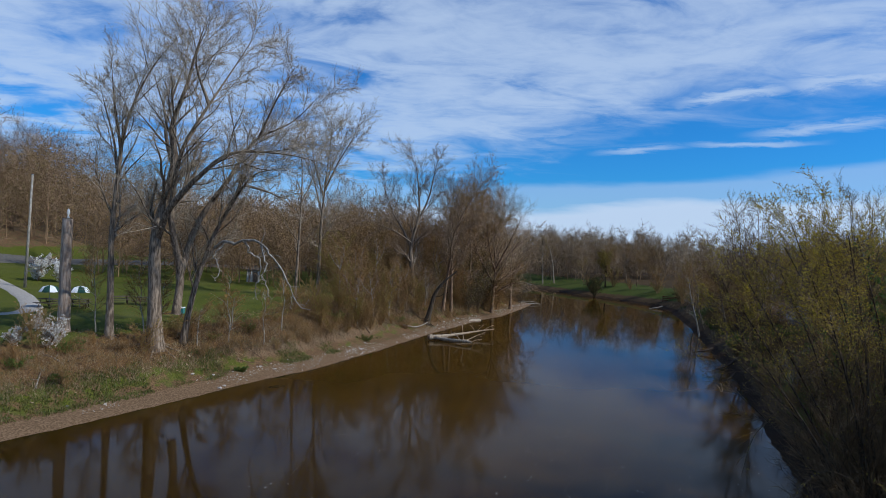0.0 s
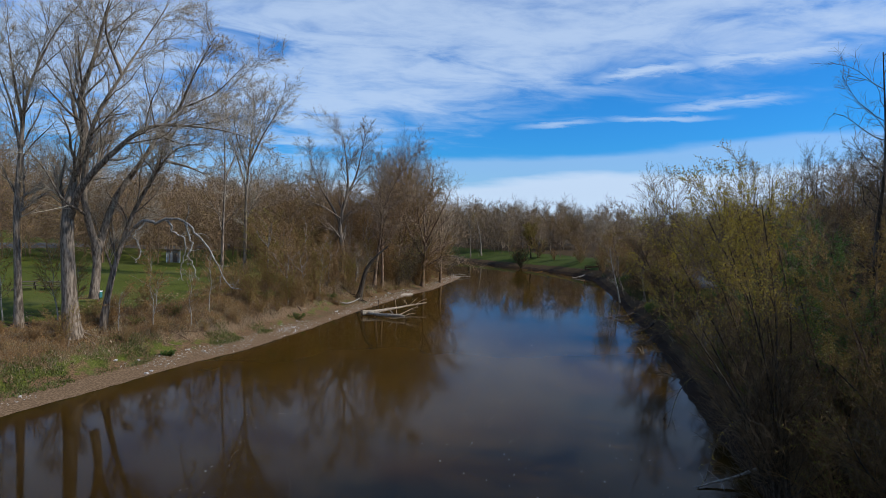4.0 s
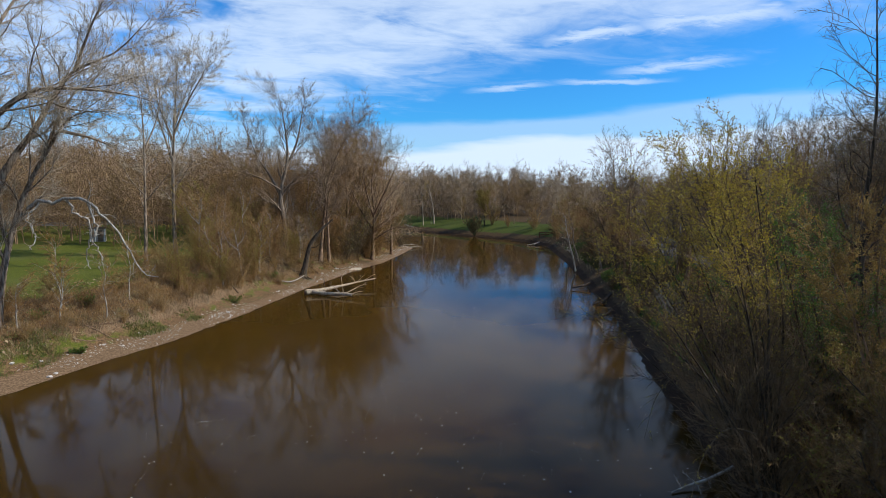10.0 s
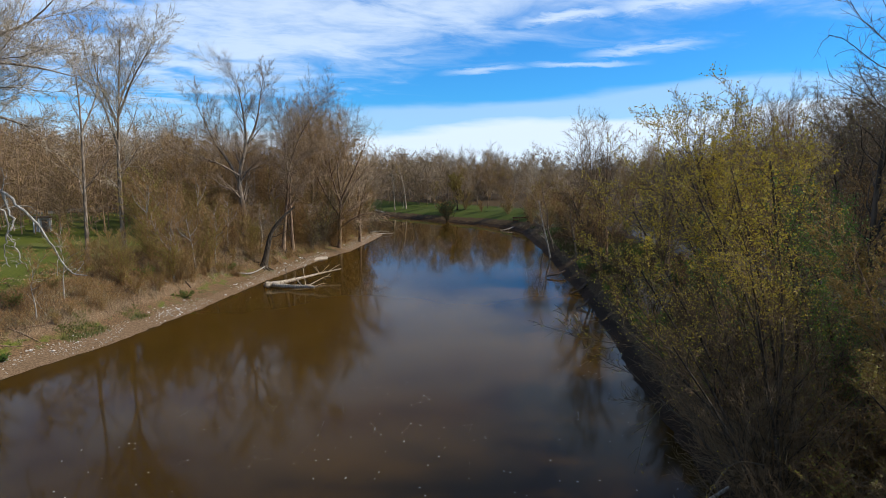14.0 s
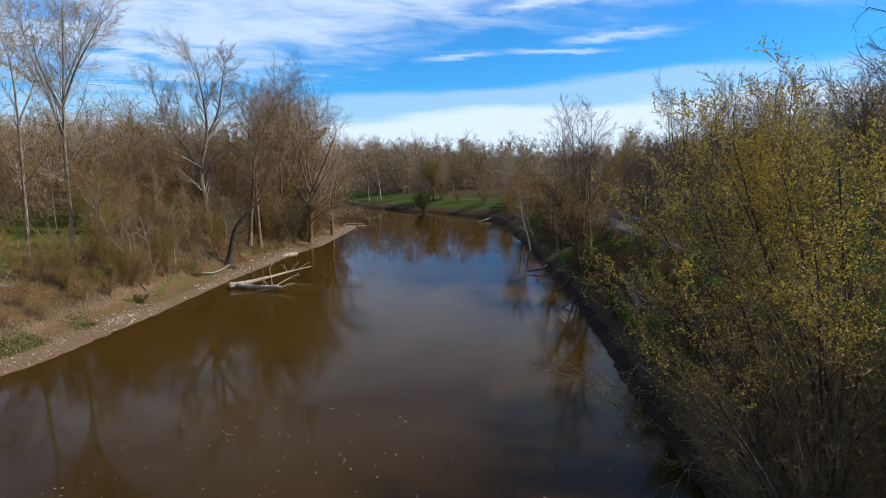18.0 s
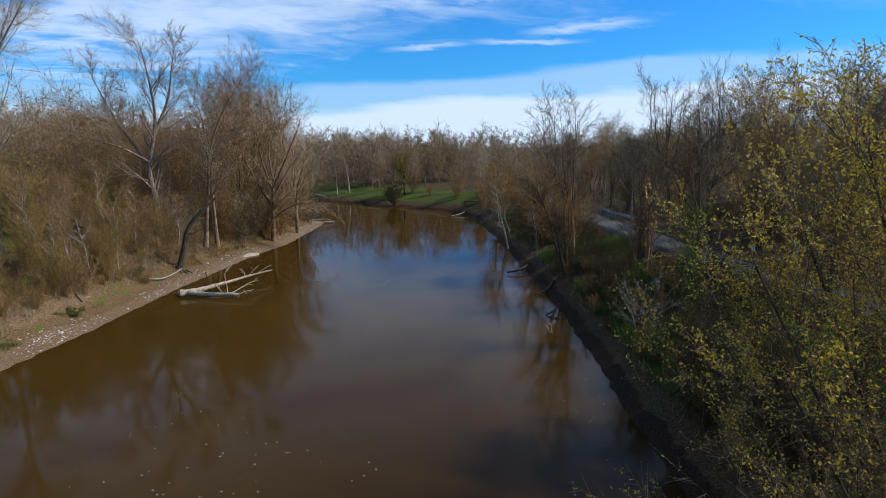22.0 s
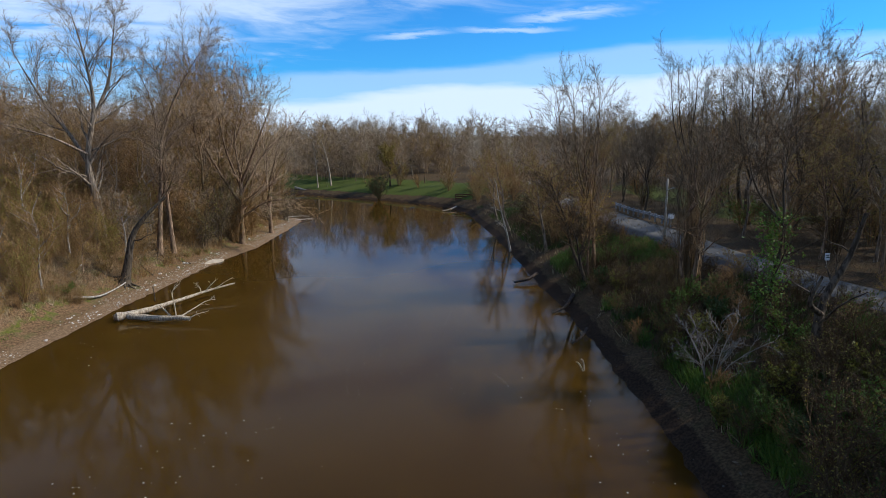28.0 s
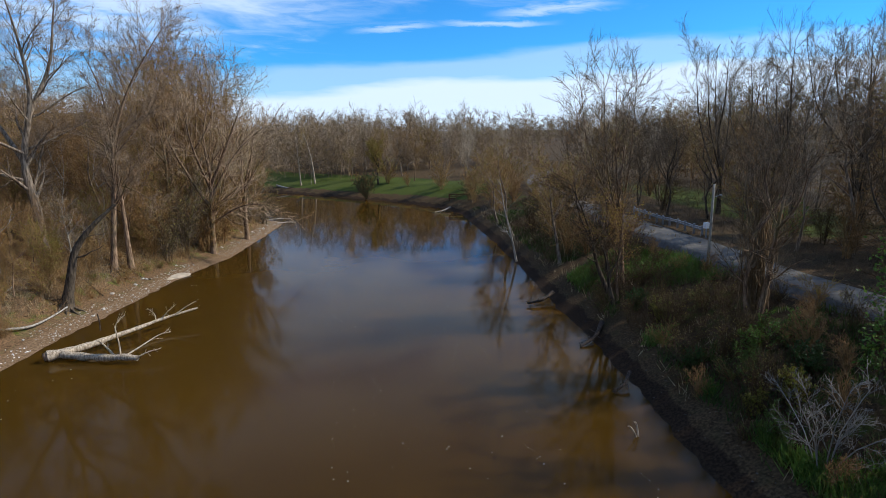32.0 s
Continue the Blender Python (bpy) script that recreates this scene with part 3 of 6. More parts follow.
BIG = [level(20, 8, 0.22, 44, 0.22, 1.0, 0.06, 0.12, 0.45, 0.018, 0.25), level(11, 5, 0.46, 40, 0.12, 1.0, 0.05, 0.13, 0.5, 0.011, 0.25), level(11, 2, 0.46, 38, 0.08, 1.0, 0.05, 0.1, 0.6, 0.008, 0.2)]
WOOD = [level(17, 4, 0.30, 46, 0.26, 1.0, 0.06, 0.12, 0.42, 0.016, 0.25), level(9, 2, 0.48, 42, 0.10, 1.0, 0.03, 0.2, 0.5, 0.010, 0.25), level(8, 2, 0.55, 48, 0.06, 1.0, 0.02, 0.2, 0.6, 0.008, 0.2)]
LANE = [level(15, 5, 0.22, 38, 0.30, 1.0, 0.08, 0.11, 0.45, 0.018, 0.2), level(10, 3, 0.44, 38, 0.10, 1.0, 0.05, 0.12, 0.5, 0.011, 0.2), level(9, 2, 0.46, 38, 0.08, 1.0, 0.05, 0.1, 0.6, 0.008, 0.2)]
FINE = [{**BIG[0], "n": 25}, BIG[1], level(26, 2, 0.50, 42, 0.08, 1.0, 0.06, 0.1, 0.6, 0.008, 0.2)]
BUSH = [level(10, 3, 0.5, 42, 0.08, 1.0, 0.08, 0.2, 0.6, 0.010), level(22, 2, 0.45, 46, 0.1, 1.0, 0.04, 0.25, 0.6, 0.008)]


def picture(points, s):
    """Control points given as steps across and up, s metres each, in the plane that faces the river's near end."""
    return [(x * s, w * s, z * s) for x, z, w in points]


def limb(points, s, r0, r1, n=14, flare=0.0):
    return stem(picture(points, s), r0, r1 * 0.3, n, flare)


def bare_tree(seed, height, r, lean=0.0, stems=1, spec=WOOD, mats=(BARK_GREY, TWIG_GREY), bud=None, name="bare_tree", label="", fork=0.45, forks=2, group="", fine=0.015):
    rng = np.random.default_rng(seed)
    limbs = []
    for k in range(stems):
        a, out = rng.uniform(0, 6.28), (0.35 if stems > 1 else 0.0)
        bx, by = math.cos(a) * out, math.sin(a) * out
        tip = (bx * (1 + 4 * (stems > 1)) + lean * height + rng.normal() * 0.05 * height, by * (1 + 4 * (stems > 1)) + rng.normal() * 0.05 * height, height * rng.uniform(0.85, 1.0))
        mid = [(bx + (tip[0] - bx) * f + rng.normal() * 0.02 * height, by + (tip[1] - by) * f + rng.normal() * 0.02 * height, tip[2] * f) for f in (0.25, 0.5, 0.75)]
        main = stem([(bx, by, -0.3), *mid, tip], r * (1 if k == 0 else 0.7), 0.010, 12, 0.35)
        limbs.append(main)
        if fork < 1:
            for _ in range(forks):
                f = rng.uniform(fork, fork + 0.2)
                at = main[0][0][int(f * 11)]
                b = rng.uniform(0, 6.28)
                reach = height * rng.uniform(0.16, 0.26 + 0.03 * (forks - 2))
                top = (at[0] + math.cos(b) * reach, at[1] + math.sin(b) * reach, height * rng.uniform(0.8, 0.97))
                bend = tuple(at + (np.array(top) - at) * 0.45 + (math.cos(b) * reach * 0.25, math.sin(b) * reach * 0.25, 0))
                limbs.append(stem([tuple(at), bend, top], r * 0.5, 0.010, 10))
    return tree(name, seed, limbs, spec, *mats, bud, label, "tree", (8, 4, 3, 3), group, fine)


def shrub(seed, height, stems, mats, bud, name="shrub", label="", category="shrub", spread=0.5, spec=BUSH, r=0.03, group="", fine=0.014):
    rng = np.random.default_rng(seed)
    lines, rads = [], []
    for _ in range(stems):
        a, h = rng.uniform(0, 6.28), height * rng.uniform(0.6, 1.0)
        out = spread * height * rng.uniform(0.3, 1.0)
        c, s = math.cos(a), math.sin(a)
        p, q = stem([(c * 0.15, s * 0.15, -0.15), (c * out * 0.3, s * out * 0.3, h * 0.4), (c * out * 0.7, s * out * 0.7, h * 0.78), (c * out, s * out, h)], r * rng.uniform(0.6, 1.1), 0.008, 6)
        lines.append(p)
        rads.append(q)
    stems_ = (np.concatenate(lines), np.concatenate(rads))
    top = tagged(new(name), label, category, group)
    levels = crown_of(rng, [stems_], spec)
    crown = tagged(part("crown", mesh_of("crown", *joined([tubes(*stems_, 4), *(tubes(p, q, 3) for p, q in levels[:-1]), blades(rng, levels[-1][0], fine)])), mats[1], top), kind="stuff")
    if bud:
        mat, n, size = bud
        tagged(part("foliage", mesh_of("foliage", *flakes(rng, levels[0][0], n * 7, size, 0.1), smooth=False), mat, crown), kind="stuff")
    return top


def gone(*obs):
    """Take a pattern thing away once its copies stand."""
    for ob in obs:
        for o in (*ob.children_recursive, ob):
            bpy.data.objects.remove(o)


# the great many-stemmed maple on the near bank
S = 0.0396
maple = tree("silver_maple", 11, [
    limb([(0, -6, 0), (-4, 90, 0), (-6, 205, 0), (4, 275, 10), (17, 350, 15), (12, 412, 10), (40, 480, 0), (62, 548, -10), (80, 590, -20)], S, 0.570, 0.05, 22, 0.35),
    limb([(22, 60, 30), (26, 140, 35), (22, 232, 0), (32, 320, -10), (55, 378, -25), (93, 448, -20), (122, 512, 0), (160, 583, 10)], S, 0.336, 0.05, 18),
    limb([(-2, 205, 0), (34, 261, -30), (99, 322, -50), (145, 355, -55), (192, 363, -50), (256, 361, -30), (300, 352, 0)], S, 0.272, 0.05, 18),
    limb([(26, 140, 35), (46, 238, 60), (87, 320, 90), (116, 378, 100), (145, 413, 100), (216, 442, 80), (272, 495, 70)], S, 0.288, 0.05, 18),
    limb([(17, 330, 15), (-14, 400, 40), (-20, 450, 60), (-6, 520, 70), (20, 570, 60)], S, 0.192, 0.04, 12),
    limb([(145, 413, 100), (190, 480, 60), (230, 540, 40)], S, 0.128, 0.03, 10),
    limb([(93, 448, -20), (80, 520, -50), (110, 590, -60)], S, 0.128, 0.03, 10)],
    FINE, BARK_GREY, TWIG_GREY, (BUDS_PALE, 22, 0.055), "tall many-stemmed grey maple with pale spring buds on the bank")
place(maple, -21.1, 41.8)

leaning = tree("leaning_tree", 12, [
    limb([(0, -6, 0), (10, 60, 0), (26, 130, 0), (55, 215, 0), (90, 280, 0), (118, 312, -20), (152, 335, -40), (210, 345, -50)], S, 0.288, 0.05, 20, 0.3),
    limb([(90, 280, 0), (100, 340, 30), (130, 400, 50)], S, 0.160, 0.04, 10),
    limb([(118, 312, -20), (160, 300, 20), (205, 270, 40)], S, 0.128, 0.03, 10)],
    FINE, BARK_GREY, TWIG_GREY, (BUDS_PALE, 16, 0.05), "grey tree leaning out over the bank")
rng = np.random.default_rng(3)
for pts, r0 in (([(58, 190, 0), (85, 204, -20), (104, 199, -26), (126, 208, -30), (160, 201, -40), (176, 188, -44), (196, 166, -46), (214, 136, -50), (226, 118, -50), (240, 92, -55), (262, 84, -60)], 0.14),
                ([(126, 206, -30), (134, 186, -24), (150, 170, -18), (152, 142, -16), (142, 118, -10), (146, 92, -10)], 0.075),
                ([(160, 200, -40), (176, 164, -54), (172, 142, -60), (186, 118, -66), (182, 100, -70)], 0.065),
                ([(85, 203, -20), (70, 176, -34), (84, 150, -40), (78, 128, -48)], 0.06)):
    dead = stem(picture(pts, S), r0, 0.025, 26)
    dead[0][0][1:] += rng.normal(size=dead[0][0][1:].shape) * 0.05
    side = crown_of(rng, [dead], [level(9, 6, 0.16, 60, 0.25, 1, -0.06, 0.30, 0.5, 0.016), level(4, 5, 0.45, 45, 0.2, 1, -0.03, 0.3, 0.5, 0.008)])
    part("dead_limb", mesh_of("dead_limb", *joined([tubes(*dead, 7), *(tubes(p, r, 4) for p, r in side)])), BARK_PALE, leaning, "bleached arching dead limb")
place(leaning, -20.2, 44.2)

slim = tree("slim_tree", 13, [
    limb([(0, -6, 0), (-1, 100, 0), (-2, 200, 0), (6, 300, 0), (14, 380, 0), (30, 450, 10), (60, 520, 20), (108, 575, 20)], S, 0.288, 0.04, 20, 0.3),
    limb([(6, 300, 0), (-16, 370, 20), (-34, 430, 20), (-40, 470, 10)], S, 0.128, 0.03, 12),
    limb([(10, 350, 0), (14, 420, -30), (10, 500, -40)], S, 0.144, 0.03, 12)],
    FINE, BARK_GREY, TWIG_GREY, (BUDS_PALE, 10, 0.045), "tall slim grey tree with fine bare twigs")
place(slim, -24.4, 41.6)

S4 = 0.0565
broad_tree = tree("round_crowned_tree", 14, [
    limb([(0, -6, 0), (0, 90, 0), (2, 180, 0), (8, 260, 0), (14, 330, 0), (20, 400, 0)], S4, 0.264, 0.04, 18, 0.3),
    limb([(2, 190, 0), (-22, 260, 20), (-42, 330, 20), (-46, 385, 10)], S4, 0.136, 0.03, 12),
    limb([(6, 240, 0), (38, 300, -20), (66, 350, -20), (78, 385, -10)], S4, 0.136, 0.03, 12),
    limb([(8, 260, 0), (20, 320, 40), (40, 380, 50)], S4, 0.120, 0.03, 12),
    limb([(4, 230, 0), (-10, 300, -40), (-14, 370, -50)], S4, 0.120, 0.03, 12)],
    FINE, BARK_GREY, TWIG_GREY, (BUDS_PALE, 16, 0.055), "straight-trunked tree with a round crown of pale twigs")
place(broad_tree, -16.3, 72.0)

thin = tree("thin_tree", 15, [
    limb([(0, -6, 0), (3, 100, 0), (6, 200, 0), (4, 280, 0), (-8, 330, 0)], S4, 0.192, 0.03, 16, 0.3),
    limb([(6, 200, 0), (24, 260, 20), (30, 320, 20)], S4, 0.096, 0.03, 10)],
    BIG[:1] + [level(6, 5, 0.42, 42, 0.2, 1, 0.1, 0.18, 0.55, 0.016), level(5, 4, 0.42, 40, 0.2, 1, 0.05, 0.2, 0.6, 0.009)],
    BARK_GREY, TWIG_GREY, None, "thin bare tree on the wooded bank")
place(thin, -16.6, 62.5)

S6 = 0.0590
tall = tree("tall_bare_tree", 16, [
    limb([(0, -4, 0), (0, 60, 0), (-6, 125, 0), (10, 200, 0), (6, 270, 0), (-6, 340, 0)], S6, 0.460, 0.05, 18, 0.35),
    limb([(-4, 118, 0), (-28, 165, 10), (-50, 200, 10), (-70, 250, 0), (-84, 285, 0)], S6, 0.208, 0.04, 14),
    limb([(6, 180, 0), (30, 240, 20), (42, 300, 20), (50, 335, 10)], S6, 0.192, 0.04, 14),
    limb([(-2, 132, 0), (-40, 158, -30), (-80, 172, -40), (-112, 182, -40)], S6, 0.128, 0.03, 12),
    limb([(-5, 120, 0), (18, 150, -10), (36, 165, -20)], S6, 0.112, 0.05, 8)],
    FINE, BARK_GREY, TWIG_MIXED, None, "tall bare grey tree standing above the thicket")
place(tall, -5.3, 81.0)

lean_pair = tree("twin_leaning_tree", 17, [
    limb([(0, -4, 0), (6, 60, 0), (14, 130, 0), (20, 190, 0), (45, 260, 0), (80, 320, 0), (100, 350, 0)], 0.0540, 0.272, 0.05, 18, 0.3),
    limb([(22, 0, 10), (20, 90, 10), (16, 180, 10), (10, 260, 10), (-10, 320, 10)], 0.0540, 0.224, 0.05, 16, 0.3),
    limb([(20, 190, 0), (60, 225, 20), (110, 240, 30)], 0.0540, 0.144, 0.04, 12),
    limb([(14, 130, 0), (44, 118, -20), (70, 100, -30)], 0.0540, 0.080, 0.03, 10)],
    FINE, BARK_BROWN, TWIG_MIXED, None, "two bare trunks leaning together above the shore")
place(lean_pair, -0.9, 82.0)

massed = tree("spreading_tree", 18, [
    limb([(0, -4, 0), (2, 60, 0), (5, 120, 0), (0, 190, 0), (20, 260, 0)], 0.062, 0.336, 0.05, 16, 0.3),
    limb([(4, 90, 0), (40, 150, 10), (80, 190, 20), (110, 205, 20)], 0.062, 0.192, 0.04, 12),
    limb([(4, 70, 0), (-30, 130, 20), (-54, 190, 20), (-50, 240, 10)], 0.062, 0.192, 0.04, 12),
    limb([(5, 110, 0), (40, 190, -30), (60, 240, -40)], 0.062, 0.176, 0.04, 12),
    limb([(5, 100, 0), (-16, 170, -40), (-24, 235, -60)], 0.062, 0.166, 0.04, 12),
    limb([(3, 60, 0), (50, 100, 30), (105, 130, 40)], 0.062, 0.144, 0.04, 12),
    limb([(3, 50, 0), (46, 80, -50), (96, 84, -70)], 0.062, 0.130, 0.04, 12)],
    [level(17, 8, 0.34, 48, 0.15, 1, 0.05, 0.12, 0.5, 0.03, 0.4), level(10, 5, 0.46, 40, 0.12, 1.0, 0.05, 0.13, 0.5, 0.011, 0.25), level(9, 2, 0.46, 38, 0.08, 1.0, 0.05, 0.1, 0.6, 0.008, 0.2)], BARK_BROWN, TWIG_TAN, (BUDS_PALE, 7, 0.045), "wide spreading tree with dense tan twigs at the point")
place(massed, 6.6, 91)
for x, y, turn, k in ((10.2, 98.5, 130, 0.86), (3.2, 97.0, 250, 1.0)):
    stand(massed, x, y, turn, k)

# dark broken snag that leans over the beach
snag = tree("leaning_snag", 19, [limb([(0, -4, 0), (8, 30, 0), (16, 60, 0), (34, 84, 0), (56, 104, 0)], 0.066, 0.40, 0.30, 14, 0.5)],
            [level(6, 6, 0.3, 60, 0.4, 1, 0.0, 0.2, 0.3, 0.03), level(4, 4, 0.4, 40, 0.2, 1, 0, 0.2, 0.5, 0.012)], BARK_DARK, TWIG_SHADE_DARK, None, "dark leaning snag rooted at the beach edge")
place(snag, -2.8, 74.0)

# ---- woods ----
PATTERN = [
    bare_tree(101, 13, 0.17, mats=(BARK_GREY, TWIG_GREY), label="bare grey woodland tree"),
    bare_tree(102, 12, 0.15, mats=(BARK_BROWN, TWIG_BROWN), bud=(BUDS_RUST, 14, 0.065), label="woodland tree with rust-brown buds"),
    bare_tree(103, 11, 0.14, mats=(BARK_BROWN, TWIG_BROWN), bud=(BUDS_OLIVE, 18, 0.065), label="woodland tree with olive spring buds"),
    bare_tree(104, 14, 0.18, 0.06, mats=(BARK_GREY, TWIG_BROWN), bud=(BUDS_PALE, 5, 0.05), label="bare brownish woodland tree"),
    bare_tree(105, 12, 0.12, stems=2, mats=(BARK_GREY, TWIG_GREY), label="two-stemmed bare woodland tree", fork=1),
    bare_tree(106, 10, 0.12, mats=(BARK_BROWN, TWIG_RED), bud=(BUDS_OLIVE, 18, 0.065), label="young tree with orange-brown buds"),
    bare_tree(107, 13, 0.20, mats=(BARK_BROWN, TWIG_BROWN), bud=(BUDS_PALE, 5, 0.05), label="broad woodland tree with dense tan twigs", fork=0.22, forks=5),
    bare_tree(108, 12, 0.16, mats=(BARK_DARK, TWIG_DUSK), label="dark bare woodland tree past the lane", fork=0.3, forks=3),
]
rng = np.random.default_rng(5)
spots = []


def free(x, y, gap):
    if any((x - a) ** 2 + (y - b) ** 2 < gap * gap for a, b in spots):
        return False
    spots.append((x, y))
    return True


def scatter(n, x0, x1, y0, y1, test, gap, tries=40):
    out = []
    for _ in range(n * tries):
        x, y = rng.uniform(x0, x1), rng.uniform(y0, y1)
        if len(out) < n and test(x, y) and free(x, y, gap):
            out.append((x, y))
    return out


def left_d(x, y):
    a = np.array([x]), np.array([y])
    return -1.0 if in_river(*a)[0] else float(chain_distance(*a, LEFT_SHORE)[0])


def right_d(x, y):
    a = np.array([x]), np.array([y])
    return -1.0 if in_river(*a)[0] else float(chain_distance(*a, RIGHT_SHORE)[0])


def road_d(x, y):
    return float(chain_distance(np.array([x]), np.array([y]), ROAD)[0])


def left_wood(x, y):
    d = left_d(x, y)
    return d > (3.4 if y > 78 else 6) and x > -11.5 - max(0, y - 80) * 0.55 and (y > 60 or d < 9)


olive_bush = shrub(58, 8.2, 16, (BARK_BROWN, TWIG_BROWN), (BUDS_OLIVE, 9, 0.10), name="olive_budded_tree", label="bushy many-stemmed tree hazed with olive-yellow buds", category="tree", spread=0.32, r=0.05)
place(olive_bush, -14.2, 72.6)
for x, y, k in ((-9.8, 61.6, 0.55), (-7.4, 66.6, 0.5), (-12.0, 64.4, 0.62), (-4.2, 77.0, 0.5), (-7.6, 73.4, 0.6), (-2.4, 84.6, 0.6), (-12.6, 57.6, 0.5), (1.6, 92.0, 0.7), (-10.6, 78.0, 0.7), (4.4, 99.0, 0.8)):
    stand(olive_bush, x, y, 70 * x, k)
for n, (x, y, h) in enumerate([(-9.6, 62.0, 6.0), (-8.4, 66.4, 5.4), (-7.0, 69.0, 6.2), (-10.8, 69.6, 7.4), (-6.6, 75.6, 5.6), (-9.4, 77.4, 8.5), (-3.4, 79.6, 5.0), (-1.8, 86.0, 8.0), (-12.6, 66.0, 7.6), (-4.6, 87.0, 10.0)]):
    place(bare_tree(300 + n, h, 0.09, 0.04 * (-1) ** n, mats=(BARK_PALE, TWIG_BROWN), name="pale_stemmed_tree", label="slender pale-stemmed young tree in the thicket", fork=0.55), x, y)


PICK = np.array([0.2, 0.22, 0.18, 0.15, 0.1, 0.15])
for x, y in scatter(52, -44, 14, 52, 118, lambda x, y: left_wood(x, y) and left_d(x, y) < 24, 2.3):
    stand(PATTERN[rng.choice(6, p=PICK)], x, y, rng.uniform(0, 360), rng.uniform(0.68, 0.95) * (0.55 if left_d(x, y) < 11 and y < 86 else 1.0), rng.uniform(0.95, 1.2))
for x, y in scatter(40, -6, 14, 70, 114, lambda x, y: 4.6 < left_d(x, y) < 14, 2.1):
    stand(PATTERN[rng.choice([6, 6, 1, 2, 5])], x, y, rng.uniform(0, 360), (rng.uniform(0.7, 0.88) + 0.50 * (y > 85 and x > 0)) * (0.5 if left_d(x, y) < 10.5 and y < 86 else 1.0), rng.uniform(0.95, 1.15))


def right_wood(x, y):
    d = right_d(x, y)
    return d > 9 and road_d(x, y) > 4.2 and x > 0.62 * (y - 62) + 24 and not (x < 37 and y < 62) and not (d < 30 and 58 < y < 66 and x < 54)


for x, y in scatter(34, 36, 72, 40, 110, lambda x, y: right_wood(x, y) and road_d(x, y) < 13, 2.2) + scatter(44, 34, 90, 36, 122, lambda x, y: right_wood(x, y) and road_d(x, y) < 34, 2.4):
    stand(PATTERN[rng.choice(8, p=[0.18, 0.04, 0.12, 0.14, 0.08, 0.04, 0.0, 0.40])], x, y, rng.uniform(0, 360), rng.uniform(0.58, 0.86), rng.uniform(0.9, 1.15))
# mostly unseen trees thickening the wood right of the lane, added to shade the bank
for x, y in scatter(20, 38, 54, 26, 57, lambda x, y: road_d(x, y) > 3.6 and x > 34 + 0.2 * (y - 26), 2.0):
    stand(PATTERN[rng.choice([7, 7, 3])], x, y, rng.uniform(0, 360), rng.uniform(0.8, 1.0), rng.uniform(0.95, 1.15))
for x, y in scatter(22, 12, 60, 126, 172, lambda x, y: right_d(x, y) > 7 and (x > 32 or right_d(x, y) > 12), 2.4):
    stand(PATTERN[rng.choice(6, p=PICK)], x, y, rng.uniform(0, 360), rng.uniform(0.6, 0.85), rng.uniform(0.9, 1.15))


def far_woods(name, seed, spots_, height, mat, bud_mat, label, bud=2, wide=0.05):
    """Woodland too far off to tell its trees apart."""
    r = np.random.default_rng(seed)
    p = np.array(spots_)
    n = len(p)
    z = lay(p[:, 0], p[:, 1])[0]
    h = height * (0.52 + 0.75 * r.random(n) ** 1.3)
    steps = np.linspace(0, 1, 5)
    line = np.stack([p[:, 0, None] + r.normal(size=(n, 1)) * 0.8 * steps, p[:, 1, None] + r.normal(size=(n, 1)) * 0.8 * steps, z[:, None] - 0.2 + h[:, None] * steps], -1)
    rad = (0.0065 * h)[:, None] * np.linspace(1, 0.2, 5)[None]
    lv = crown_of(r, [(line, rad)], [level(16, 3, 0.34, 52, 0.10, 1, 0.08, 0.25, 0.35, 0.016, 0.3), level(18, 2, 0.55, 50, 0.05, 1, 0.04, 0.2, 0.6, 0.022, 0.2)])
    wood = joined([tubes(line, rad, 4), tubes(*lv[0], 3), blades(r, lv[1][0], wide)])
    ob = tagged(part(name, mesh_of(name, *wood), mat), label, "woodland", kind="stuff")
    if bud:
        part("foliage", mesh_of("foliage", *flakes(r, lv[-1][0], bud, 0.11), smooth=False), bud_mat, ob)
    return ob


def many(n, x0, x1, y0, y1, test, seed):
    r = np.random.default_rng(seed)
    x, y = r.uniform(x0, x1, n * 8), r.uniform(y0, y1, n * 8)
    keep = test(x, y) & ~in_river(x, y)
    return np.stack([x[keep], y[keep]], -1)[:n]


def dist_l(x, y):
    return chain_distance(x, y, LEFT_SHORE)


def dist_r(x, y):
    return chain_distance(x, y, RIGHT_SHORE)


far_woods("woodland", 1, many(470, -90, 14, 62, 190, lambda x, y: (dist_l(x, y) > 17) & (dist_l(x, y) < 60) & (dist_l(x, y) < dist_r(x, y)) & (y > 84), 1), 12.5, TWIG_WOODS, BUDS_RUST, "brown leafless woodland behind the bank")
far_woods("woodland", 2, many(460, -150, -30, 40, 190, lambda x, y: (dist_l(x, y) > 76) & (dist_l(x, y) < 128), 2), 17, TWIG_WOODS, BUDS_OLIVE, "brown leafless woodland on the hillside beyond the lawn", wide=0.06)
far_woods("woodland", 3, many(360, -60, 110, 150, 260, lambda x, y: (dist_r(x, y) > 9) & (dist_r(x, y) < 55) & (dist_r(x, y) < dist_l(x, y)), 3), 10.2, TWIG_MIXED, BUDS_RUST, "distant leafless woodland beyond the bend", wide=0.065)
far_woods("woodland", 4, many(330, 40, 150, 30, 170, lambda x, y: (chain_distance(x, y, ROAD) > 14) & (x > 0.62 * (y - 62) + 34), 4), 10.5, TWIG_BROWN, BUDS_OLIVE, "brown leafless woodland beyond the lane")

